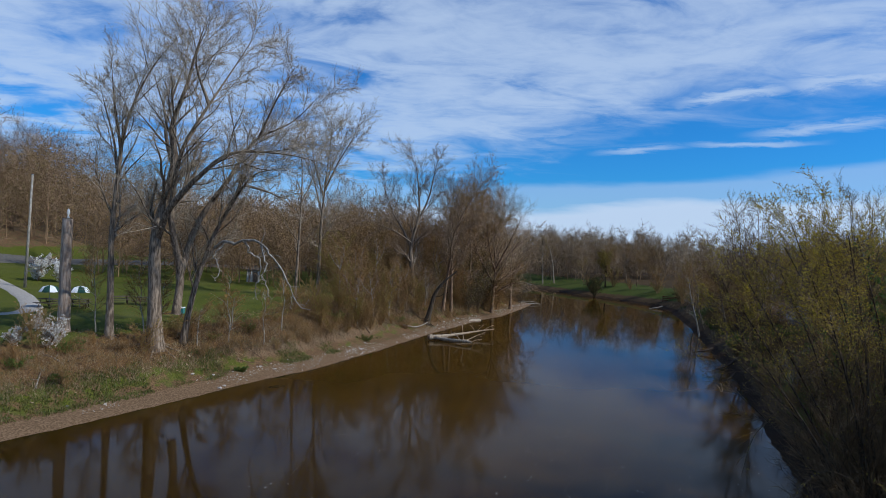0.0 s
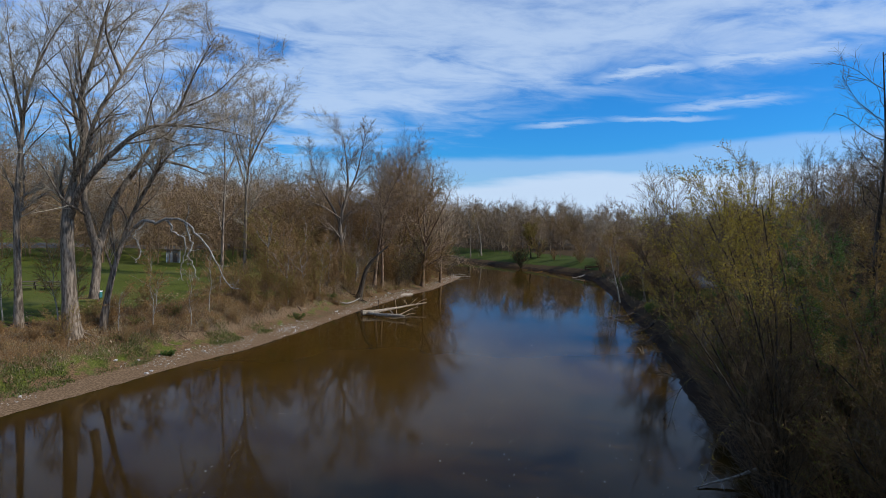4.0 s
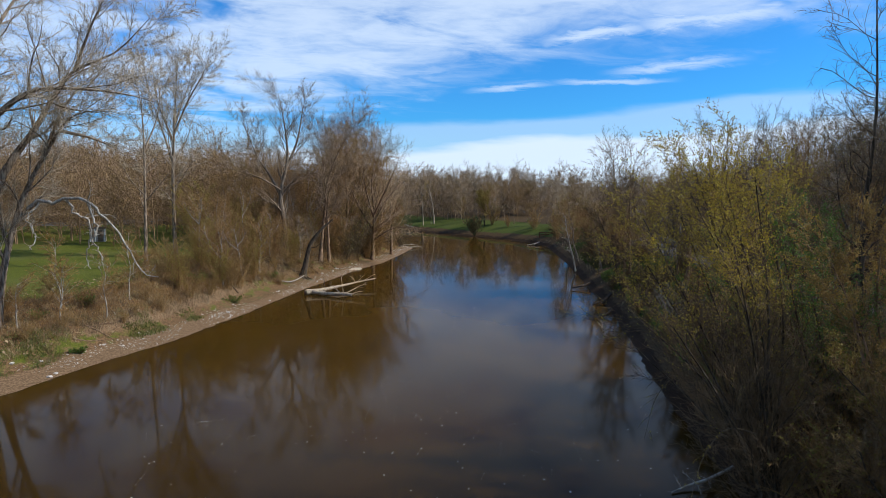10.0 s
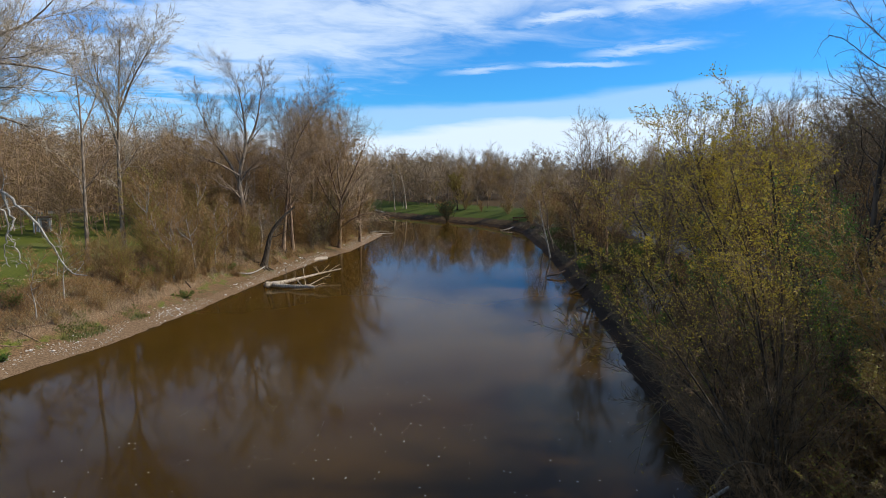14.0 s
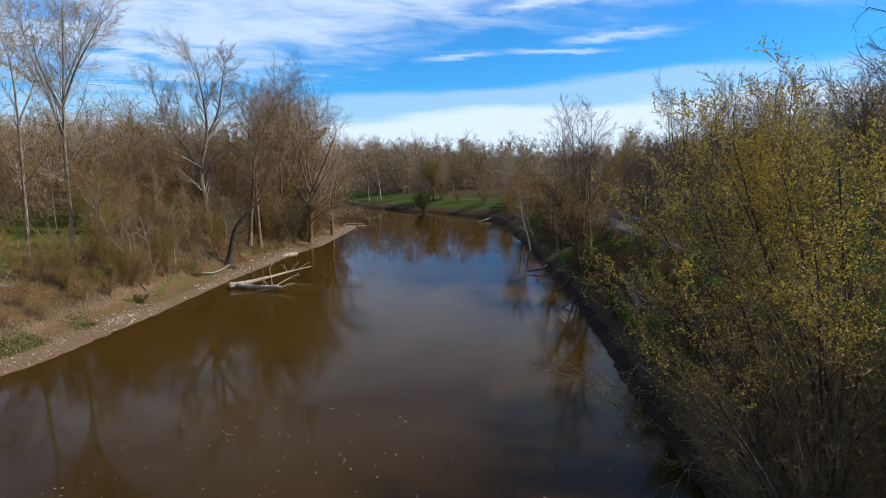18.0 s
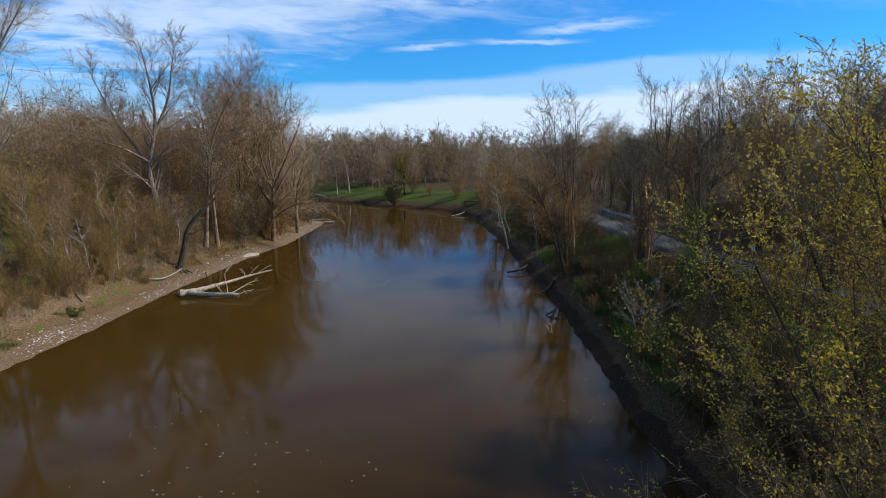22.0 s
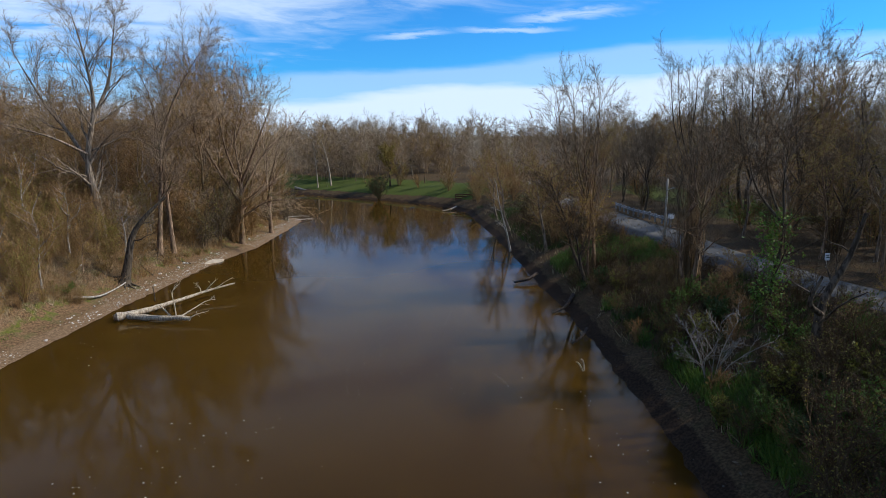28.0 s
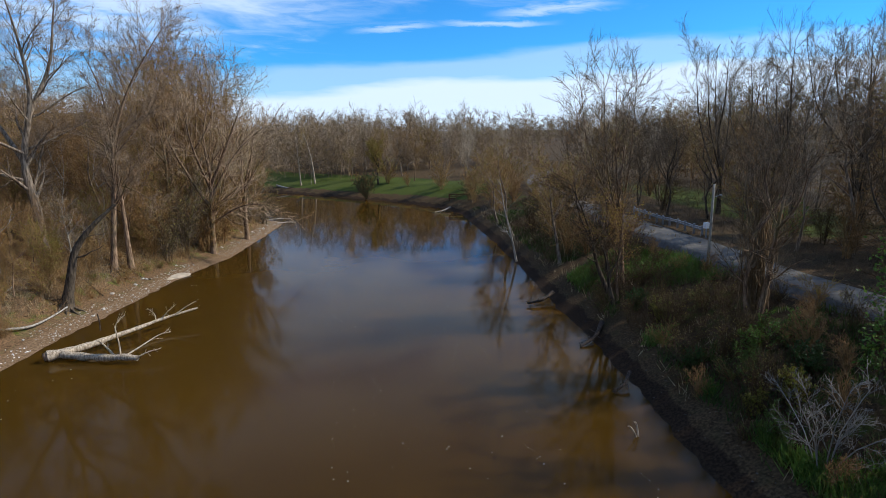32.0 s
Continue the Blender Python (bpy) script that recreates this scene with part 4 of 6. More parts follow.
far_woods("woodland", 5, many(640, -140, 330, 215, 400, lambda x, y: (dist_r(x, y) > 50) & (dist_l(x, y) > 40) & (y > 150 + 0.3 * x), 5), 12.0, TWIG_MIXED, BUDS_OLIVE, "distant leafless woodland along the horizon", wide=0.10)

# ---- right bank, near the camera ----
WILLOW = [level(17, 6, 0.19, 32, 0.14, 1.0, 0.07, 0.07, 0.42, 0.009, 0.25), level(12, 4, 0.50, 36, 0.10, 1.0, 0.06, 0.10, 0.5, 0.005, 0.3), level(11, 2, 0.40, 44, 0.1, 1.0, 0.03, 0.2, 0.6, 0.004, 0.3)]


def willow(seed, tips, r, mats, bud, label, spec=WILLOW, name="willow", above=5.6, low=1.0):
    """Several stems from one stool, given by where each tip comes to."""
    g = np.random.default_rng(seed)
    limbs = []
    for x, y, z in tips:
        z *= low
        limbs.append(stem([(x * 0.04, y * 0.04, -0.3), (x * 0.2 + g.normal() * 0.2, y * 0.2 + g.normal() * 0.2, z * 0.3), (x * 0.55 + g.normal() * 0.25, y * 0.55 + g.normal() * 0.25, z * 0.68), (x, y, z)], r * g.uniform(0.7, 1.1), 0.015, 14, 0.2))
    return tree(name, seed, limbs, spec, *mats, bud, label, "tree", (7, 4, 3, 3), "", 0.010, above, -1)


w1 = willow(31, [(-3.6, 0.2, 11.0), (-3.0, 1.0, 11.8), (-4.4, 1.2, 10.2), (-2.2, -0.6, 11.4), (-1.0, 0.8, 11.4), (-3.1, 1.8, 10.8), (-4.8, 0.2, 9.0), (-3.3, -1.4, 9.6), (-1.7, 1.8, 10.8), (-4.3, 1.8, 8.4), (-4.5, -0.8, 7.4), (-4.6, 1.0, 6.4), (-2.4, 0.4, 11.3), (-5.0, 0.8, 7.6)], 0.07, (BARK_DARK, TWIG_WARM), (LEAF_YELLOW, 5, 0.039), "tall shrubby willow with small yellow-green spring leaves", above=8.5)
for pts in ([(-1.6, 0.4, 4.8), (-3.0, 0.7, 5.6), (-3.9, 0.8, 5.0), (-4.3, 0.8, 3.6)], [(-1.3, -0.2, 4.0), (-2.6, -0.6, 4.4), (-3.5, -0.9, 3.8), (-3.9, -1.0, 2.6)]):
    bough = stem(pts, 0.025, 0.006, 14)
    g = np.random.default_rng(int(-pts[0][0] * 10))
    spray = shoots(g, *bough, **level(9, 4, 0.22, 40, 0.3, 1, -0.12, 0.12, 0.5, 0.004))
    weeping = part("weeping_bough", mesh_of("weeping_bough", *joined([tubes(*bough, 4), tubes(*spray, 3)])), TWIG_DUSK, w1)
    tagged(part("foliage", mesh_of("foliage", *joined([flakes(g, bough[0], 24, 0.042, 0.4), flakes(g, spray[0], 4, 0.042)]), smooth=False), LEAF_YELLOW, weeping), kind="stuff")
place(w1, 14.9, 18.2, size=1.04)
w2 = willow(32, [(-2.2, 0, 9.6), (0.5, 1.5, 10.4), (2, -1, 9), (-1, -2, 8), (1.6, 2.4, 9.4), (-2.6, 2.2, 8.2), (-1.4, 0.8, 10.6)], 0.08, (BARK_DARK, TWIG_DUSK), (LEAF_GREEN, 3, 0.056), "shrubby willow with small fresh green leaves", above=4.6, low=0.86)
place(w2, 17.6, 19.6)
w3 = willow(33, [(-2.4, 0.5, 10.5), (0.4, -1.2, 11.4), (1.8, 1.4, 10), (-1.2, -2.2, 8.6), (-1.6, 1.4, 11.0), (-0.6, 0.6, 12.0)], 0.08, (BARK_BROWN, TWIG_RED), (BUDS_RUST, 5, 0.045), "russet-twigged willow with reddish buds", low=0.76)
place(w3, 17.4, 16.8)
w4 = willow(34, [(-2.4, 0.5, 8.5), (0.4, -1.2, 9.4), (1.8, 1.4, 9), (-1.2, -2.2, 7.6), (-3, -1, 6)], 0.08, (BARK_DARK, TWIG_BROWN), (LEAF_OLIVE, 3, 0.05), "brown-twigged willow with sparse leaves", low=0.66)
place(w4, 16.4, 15.4)
w5 = willow(35, [(-2.4, 0.5, 9), (0.4, 1.2, 10), (1.8, -1.4, 9.6), (-1.2, 2.2, 8)], 0.09, (BARK_DARK, TWIG_SHADE_DARK), None, "leafless willow with dark tangled twigs", low=0.6)
place(w5, 19.5, 26.5)
dark_tall = tree("tall_dark_tree", 36, [stem([(0, 0, -0.3), (0.1, 0, 4), (-0.05, 0.1, 8), (0.05, 0, 12), (-0.35, 0, 16.4)], 0.17, 0.02, 18, 0.3), stem([(0, 0.05, 7.2), (0.7, -0.3, 9.6), (1.1, -0.5, 12.4), (1.3, -0.5, 15.4)], 0.085, 0.012, 14)],
                 [level(20, 7, 0.17, 48, 0.32, 1.0, 0.05, 0.2, 0.45, 0.016, 0.3), level(9, 4, 0.42, 44, 0.15, 1.0, 0.04, 0.22, 0.5, 0.010, 0.25), level(7, 2, 0.42, 42, 0.1, 1.0, 0.03, 0.15, 0.6, 0.008, 0.2)], BARK_DARK, TWIG_WARM, None, "tall slender dark bare tree above the willows", fine=0.012)
place(dark_tall, 21.2, 22.2)
yellow_tree = bare_tree(39, 7.0, 0.09, mats=(BARK_BROWN, TWIG_BROWN), bud=(LEAF_YELLOW, 5, 0.06), name="yellow_budded_tree", label="small tree flushed with yellow-green buds by the lane")
place(yellow_tree, 30.6, 58.8)
# copies at or past the right edge of view, added to shade the bank
for x, y, turn, k in ((30.8, 34.4, 310, 0.7), (29.2, 30.0, 80, 0.8)):
    stand(w5, x, y, turn, k)
vine_tree = bare_tree(37, 9.4, 0.18, stems=3, mats=(BARK_BROWN, TWIG_DUSK), spec=BIG, fine=0.012, name="vine_hung_tree", label="dark several-stemmed tree hung with vines by the lane")
g = np.random.default_rng(370)
root = np.stack([g.normal(0, 0.24, 150), g.normal(0, 0.24, 150)], -1)
rise = g.uniform(2.5, 7.6, 150)
sway = np.cumsum(g.normal(0, 0.10, (150, 8, 2)), 1)
vines = np.concatenate([root[:, None] * np.linspace(1, 1.3, 8)[None, :, None] + 0.7 * sway, (rise[:, None] * np.linspace(0, 1, 8))[..., None]], -1)
tagged(part("vine", mesh_of("vine", *tubes(vines, np.full((150, 8), 0.016), 3)), TWIG_WARM, vine_tree, "brown hanging vines"), kind="stuff")
place(vine_tree, 31.4, 49.6)
round_bare = bare_tree(38, 14.6, 0.17, 0.0, mats=(BARK_BROWN, TWIG_DUSK), spec=LANE, fine=0.016, name="round_bare_tree", label="bare tree with a fine rounded crown", fork=0.3, forks=5)
place(round_bare, 31.8, 60.0)
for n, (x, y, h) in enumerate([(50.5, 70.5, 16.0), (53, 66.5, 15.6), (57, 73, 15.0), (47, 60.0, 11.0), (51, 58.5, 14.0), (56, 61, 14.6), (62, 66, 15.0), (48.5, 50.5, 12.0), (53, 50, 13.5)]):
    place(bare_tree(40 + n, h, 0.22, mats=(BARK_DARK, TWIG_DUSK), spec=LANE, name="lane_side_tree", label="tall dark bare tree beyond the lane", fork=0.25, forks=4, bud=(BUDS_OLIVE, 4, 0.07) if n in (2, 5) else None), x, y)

THICKET = [
    shrub(61, 3.4, 9, (BARK_BROWN, TWIG_RED), (BUDS_RUST, 2, 0.065), label="reddish-brown leafless bank shrub"),
    shrub(62, 3.8, 9, (BARK_BROWN, TWIG_BROWN), (BUDS_OLIVE, 3, 0.07), label="brown bank shrub with olive buds"),
    shrub(63, 2.6, 9, (BARK_BROWN, TWIG_BROWN), None, label="low brown leafless shrub"),
    shrub(64, 2.0, 9, (BARK_BROWN, TWIG_BROWN), (LEAF_GREEN, 2, 0.09), label="low shrub in fresh green leaf", spread=0.7),
    shrub(65, 3.2, 9, (BARK_DARK, TWIG_SHADE_DARK), (BUDS_OLIVE, 1, 0.06), label="tangled shrub coloured dark for the shaded bank"),
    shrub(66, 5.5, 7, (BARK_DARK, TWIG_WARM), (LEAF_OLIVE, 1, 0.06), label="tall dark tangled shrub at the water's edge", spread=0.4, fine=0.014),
]


def plant(n, box, test, gap, mix, size, tall=(0.8, 1.2)):
    for x, y in scatter(n, *box, test, gap):
        stand(THICKET[rng.choice(len(mix), p=mix)], x, y, rng.uniform(0, 360), rng.uniform(*size), rng.uniform(*tall))


point = np.random.default_rng(77)
BRUSH = [shrub(67, 3.8, 11, (BARK_BROWN, TWIG_BROWN), (BUDS_RUST, 3, 0.06), name="twiggy_bush", label="dense brown twiggy bush crowding the point"),
         shrub(68, 3.6, 11, (BARK_DARK, TWIG_DUSK), (BUDS_OLIVE, 2, 0.06), name="twiggy_bush", label="dense dusky twiggy bush crowding the point")]
for k in range(26):
    y = 86 + 29 * k / 25 + point.uniform(-0.6, 0.6)
    x = float(np.interp(y, [83, 90, 100, 108.5, 116], [4.2, 8.3, 12, 15, 13])) - point.uniform(2.0, 6.5)
    stand(BRUSH[k % 2], x, y, 77 * k, point.uniform(1.2, 1.75), point.uniform(0.9, 1.3))
spots.clear()
plant(56, (-26, 16, 40, 116), lambda x, y: 3.6 < left_d(x, y) < 10 and (y > 52 or rng.random() < 0.2), 1.0, [0.28, 0.44, 0.18, 0.10, 0, 0], (0.5, 1.0))
plant(30, (-20, 6, 42, 92), lambda x, y: (3.4 if y < 68 else 2.4) < left_d(x, y) < 4.8, 1.0, [0.3, 0.36, 0.22, 0.12, 0, 0], (0.18, 0.42))
plant(26, (-46, 6, 56, 116), lambda x, y: left_wood(x, y) and 9 < left_d(x, y) < 20, 1.8, [0.36, 0.42, 0.15, 0.07, 0, 0], (1.3, 2.0))
plant(18, (-30, -10, 28, 56), lambda x, y: 3.6 < left_d(x, y) < 8.5, 1.3, [0.35, 0.1, 0.4, 0.15, 0, 0], (0.35, 0.7))
plant(8, (11, 24, 2, 14), lambda x, y: 0.6 < right_d(x, y) < 6, 0.9, [0.45, 0.35, 0.0, 0.20, 0.0, 0.0], (1.1, 1.6))
plant(36, (11, 24, 2, 21), lambda x, y: 0.6 < right_d(x, y) < 7, 0.85, [0.20, 0.16, 0.12, 0.12, 0.15, 0.25], (0.8, 1.3))
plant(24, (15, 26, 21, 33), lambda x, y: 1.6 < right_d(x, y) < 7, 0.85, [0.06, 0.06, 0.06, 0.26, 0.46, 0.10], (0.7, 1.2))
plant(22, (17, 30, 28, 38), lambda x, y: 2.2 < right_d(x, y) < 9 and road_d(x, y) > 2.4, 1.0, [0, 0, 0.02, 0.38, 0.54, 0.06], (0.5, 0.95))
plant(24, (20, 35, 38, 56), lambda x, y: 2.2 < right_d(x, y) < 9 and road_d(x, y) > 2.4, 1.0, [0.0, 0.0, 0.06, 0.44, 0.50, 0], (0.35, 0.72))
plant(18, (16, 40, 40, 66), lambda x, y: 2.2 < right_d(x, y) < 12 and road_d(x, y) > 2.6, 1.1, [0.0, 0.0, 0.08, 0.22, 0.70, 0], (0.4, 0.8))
plant(26, (26, 50, 60, 140), lambda x, y: 1.6 < right_d(x, y) < 9 and road_d(x, y) > 2.2, 1.6, [0.2, 0.35, 0.2, 0.15, 0.1, 0], (0.9, 1.6))
plant(14, (29, 36, 36, 66), lambda x, y: 1.7 < road_d(x, y) < 3.0 and right_d(x, y) < 11, 1.5, [0, 0.2, 0.2, 0.2, 0.4, 0], (0.3, 0.6))
plant(22, (36, 60, 40, 100), lambda x, y: road_d(x, y) > 3.5 and right_d(x, y) > 14, 1.6, [0.1, 0.35, 0.2, 0.05, 0.3, 0], (0.8, 1.6))
plant(16, (12, 30, 8, 66), lambda x, y: (0.3 if y < 26 else 1.3) < right_d(x, y) < 2.0, 1.2, [0, 0, 0.08, 0.17, 0.75, 0], (0.22, 0.5))
# trees partly out of view, added to throw shade on the near right bank
SHADE_WOOD = [bare_tree(71, 11, 0.15, mats=(BARK_DARK, TWIG_DUSK), bud=(BUDS_OLIVE, 3, 0.07), label="dark bare tree on the wooded near bank", fine=0.016),
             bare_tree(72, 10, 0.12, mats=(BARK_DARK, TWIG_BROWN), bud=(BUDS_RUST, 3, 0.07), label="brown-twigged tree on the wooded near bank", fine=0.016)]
for x, y in scatter(34, 17, 32, -4, 32, lambda x, y: 6.0 < right_d(x, y) < 16 and road_d(x, y) > 2.5, 1.7):
    stand(SHADE_WOOD[rng.choice(2)], x, y, rng.uniform(0, 360), rng.uniform(0.8, 1.15), rng.uniform(0.9, 1.1))
for x, y in scatter(2, 20, 30, 29, 43, lambda x, y: 4.5 < right_d(x, y) < 10.5 and road_d(x, y) > 2.2 and x > 0.55 * (y - 29) + 21.5, 1.6):
    stand(SHADE_WOOD[rng.choice(2)], x, y, rng.uniform(0, 360), rng.uniform(0.4, 0.6), rng.uniform(0.9, 1.1))
for x, y, turn, k in ((28.6, 29.0, 10, 1.0), (26.8, 31.4, 300, 0.7), (31.6, 27.6, 40, 1.1), (27.0, 26.0, 190, 1.0)):
    stand(SHADE_WOOD[0], x, y, turn, k)
gone(*SHADE_WOOD)
gone(*PATTERN, *THICKET, *BRUSH)


# ---- things of the right bank ----
def rod(a, b, r0, r1=None, sides=10):
    """A straight tapering bar with closed ends."""
    a, b = np.array(a, float), np.array(b, float)
    r1 = r0 if r1 is None else r1
    d = unit(b - a) * 0.004
    line = np.stack([a, a + d, b - d, b])[None]
    return tubes(line, np.array([[0.001, r0, r1, 0.001]]), sides)


def plank(cx, cy, cz, sx, sy, sz, turn=0.0, bevel=0.008):
    """A bevelled board."""
    bm = bmesh.new()
    bmesh.ops.create_cube(bm, size=1.0)
    bmesh.ops.scale(bm, vec=(sx, sy, sz), verts=bm.verts)
    bmesh.ops.bevel(bm, geom=bm.edges[:], offset=min(bevel, sx / 3, sy / 3, sz / 3), segments=1, affect="EDGES")
    bmesh.ops.transform(bm, matrix=pose(cx, cy, cz, 0, 0, turn), verts=bm.verts)
    me = bpy.data.meshes.new("plank")
    bm.to_mesh(me)
    bm.free()
    return me


def road_at(k):
    line = spline([(x, y, 0) for x, y in ROAD], 400)
    i = int(k * 399)
    d = unit(line[min(i + 1, 399)] - line[max(i - 1, 0)])
    return line[i], d


lamp_post = tagged(new("lamp_post"), "slim weathered lamp post with a short arm beside the lane", "lamp post")
part("post", mesh_of("post", *rod((0, 0, -0.2), (0, 0, 5.5), 0.095, 0.07)), POLE_WOOD, lamp_post)
arm = part("arm", mesh_of("arm", *rod((0, 0, 4.7), (0.42, -0.1, 4.82), 0.022)), STEEL, lamp_post)
part("lamp_head", mesh_of("lamp_head", *tubes(spline([(0.34, -0.08, 4.81), (0.44, -0.1, 4.84), (0.58, -0.13, 4.8)], 7)[None], np.array([[0.02, 0.04, 0.05, 0.06, 0.05, 0.04, 0.01]]), 10)), STEEL, arm, "small grey lamp head")
place(lamp_post, 35.0, 56.1)

rail = tagged(new("guard_rail"), "grey steel guard rail along the far edge of the lane", "guard rail")
posts = []
for k in np.linspace(0.46, 0.62, 11):
    p, d = road_at(k)
    n = np.array([d[1], -d[0], 0])
    q = p + n * 2.0
    q[2] = ground_z(q[0], q[1])
    posts.append(q)
    part("post", plank(q[0], q[1], q[2] + 0.35, 0.10, 0.14, 0.85, math.degrees(math.atan2(d[1], d[0]))), STEEL, rail)
for h in (0.48, 0.62):
    line = np.array(posts) + (0, 0, h)
    part("beam", mesh_of("beam", *tubes(line[None], np.full((1, len(line)), 0.06), 6)), STEEL, rail)
marker = tagged(new("marker_post"), "pale square marker box on a post at the rail's end", "marker")
q = posts[0]
part("post", plank(q[0] - 0.5, q[1] - 0.9, q[2] + 0.4, 0.09, 0.09, 0.9), STEEL, marker)
part("panel", plank(q[0] - 0.5, q[1] - 0.9, q[2] + 0.95, 0.42, 0.3, 0.4), WHITE_PAINT, marker)

sign = tagged(new("roadside_sign"), "small white upright sign on a post beside the lane", "sign")
part("post", mesh_of("post", *rod((0, 0, -0.2), (0, 0, 1.15), 0.04)), POLE_WOOD, sign)
plate = part("plate", plank(0, -0.06, 1.0, 0.38, 0.03, 0.62, 0), WHITE_PAINT, sign)
part("bar", plank(0, -0.085, 1.1, 0.22, 0.008, 0.06, 0), CLOTH_GREEN, plate, "dark bar of writing")
part("bar", plank(0, -0.085, 0.95, 0.22, 0.008, 0.06, 0), CLOTH_GREEN, plate, "dark bar of writing")
place(sign, 38.0, 46.0, turn=-25, size=0.7)

ivy = bare_tree(71, 9.5, 0.16, mats=(BARK_DARK, TWIG_SHADE_DARK), name="ivy_clad_tree", label="small dark tree with ivy up its trunk")
r = np.random.default_rng(72)
col = np.stack([r.normal(0, 0.35, 900), r.normal(0, 0.35, 900), r.uniform(0.5, 5.6, 900)], -1)
tagged(part("ivy", mesh_of("ivy", *flakes(r, np.stack([col, col + r.normal(0, 0.1, col.shape)], 1), 2, 0.13), smooth=False), LEAF_GREEN, ivy, "green ivy leaves"), kind="stuff")
place(ivy, 29.2, 42.0)

pale = shrub(73, 3.2, 7, (BARK_GREY, islands("pale_twigs", [(0.17, 0.145, 0.12), (0.28, 0.25, 0.21)], 0.85, 0.2)), None, name="pale_twigged_shrub", label="leafless shrub with pale arching twigs over the water", spread=0.75, r=0.035,
             spec=[level(7, 5, 0.5, 44, 0.15, 1, 0.04, 0.2, 0.55, 0.010), level(10, 3, 0.45, 42, 0.15, 1, 0.03, 0.25, 0.6, 0.006), level(3, 2, 0.4, 40, 0.2, 1, 0, 0.2, 0.6, 0.005)], fine=0.009)
place(pale, 24.9, 40.9, size=1.15)
LEAFY = [shrub(80, 1.7, 12, (BARK_BROWN, TWIG_SHADE_DARK), (LEAF_FRESH, 3, 0.075), label="upright shrub in bright fresh leaf on the damp bank", spread=0.34, fine=0.010),
         shrub(81, 1.9, 13, (BARK_BROWN, TWIG_SHADE_DARK), (LEAF_GREEN, 4, 0.075), label="leafy green shrub on the damp bank", spread=0.45, fine=0.010),
         shrub(82, 1.5, 12, (BARK_BROWN, TWIG_SHADE_DARK), (LEAF_DARK, 5, 0.08), label="dark green leafy shrub low on the damp bank", spread=0.55, fine=0.010)]
for n, (x, y, size) in enumerate([(23.1, 38.3, 0.8), (23.3, 36.4, 0.9), (24.9, 37.2, 1.25), (23.2, 34.9, 0.9), (24.4, 34.4, 1.1), (26.2, 35.0, 1.2), (25.4, 36.0, 1.0), (27.6, 39.6, 1.1), (26.6, 38.4, 1.0), (27.4, 46.0, 0.9), (25.8, 44.4, 0.75), (27.2, 48.9, 0.8),
                                 (28.8, 47.0, 1.1), (29.6, 53.8, 0.9), (28.6, 44.6, 1.0), (30.6, 46.4, 0.8), (22.0, 33.0, 0.9), (23.4, 32.4, 1.1), (21.2, 31.0, 0.8), (30.2, 56.6, 0.9), (25.2, 42.9, 0.7), (26.9, 43.6, 1.0)]):
    stand(LEAFY[(0, 1, 0, 2, 1, 0, 2, 1)[n % 8]], x, y, n * 50, size)
gone(*LEAFY)

hooked = tree("leaning_dark_trunk", 91, [stem([(0, 0, -0.3), (-0.2, 0.3, 1.4), (0.3, 0.5, 2.9), (1.2, 0.4, 4.4), (1.6, 0.2, 6.2)], 0.26, 0.07, 14, 0.4), stem([(0.1, 0.4, 2.2), (-0.9, 0.2, 2.9), (-0.5, 0.1, 3.9)], 0.13, 0.05, 10)],
              [level(7, 5, 0.35, 55, 0.3, 1, 0.05, 0.2, 0.35, 0.018), level(5, 4, 0.4, 45, 0.2, 1, 0, 0.2, 0.5, 0.01), level(7, 2, 0.4, 40, 0.1, 1, 0, 0.2, 0.5, 0.01)], BARK_DARK, TWIG_SHADE_DARK, None, "crooked dark trunk leaning beside the lane")
place(hooked, 27.4, 37.7)
birch = tree("leaning_birch", 92, [stem([(0, 0, -0.2), (-0.5, 0.1, 2.2), (-1.2, 0.2, 4.8), (-1.7, 0.2, 7.4)], 0.12, 0.03, 14, 0.2)],
             [level(14, 5, 0.26, 50, 0.3, 1, 0.05, 0.16, 0.4, 0.014), level(5, 4, 0.4, 45, 0.2, 1, 0, 0.2, 0.5, 0.009), level(6, 2, 0.4, 40, 0.1, 1, 0, 0.2, 0.5, 0.01)], BARK_PALE, TWIG_GREY, None, "thin pale birch leaning towards the river")
place(birch, 32.9, 76.6)
for n, (x, y, h, lean) in enumerate([(31.0, 60.0, 8.5, -0.35), (32.6, 62.5, 9.5, -0.12), (30.2, 58.6, 4.5, -0.4), (33.4, 70.0, 9, -0.1), (36.5, 84, 9, -0.2), (38.6, 92, 9, -0.15)]):
    place(bare_tree(95 + n, h, 0.17, lean, mats=(BARK_DARK, TWIG_SHADE_DARK) if n < 3 else (BARK_GREY, TWIG_BROWN), name="leaning_bank_tree", label="bare dark tree leaning from the bank", bud=None if n < 3 else (BUDS_OLIVE, 3, 0.1)), x, y)

forked = tagged(new("forked_branch"), "pale forked branch sticking up out of the water", "branch")
part("prong", mesh_of("prong", *tubes(*stem([(0, 0, -0.5), (-0.3, 0.05, 0.25), (-0.55, 0.1, 0.62), (-0.72, 0.1, 0.68)], 0.055, 0.035, 9), 7)), BLEACHED, forked)
part("prong", mesh_of("prong", *tubes(*stem([(0, 0, -0.5), (-0.05, 0.1, 0.3), (-0.14, 0.15, 0.74), (-0.28, 0.15, 0.8)], 0.055, 0.035, 9), 7)), BLEACHED, forked)
forked.matrix_basis = pose(22.4, 46.6, 0.02) @ Matrix.Scale(0.75, 4)


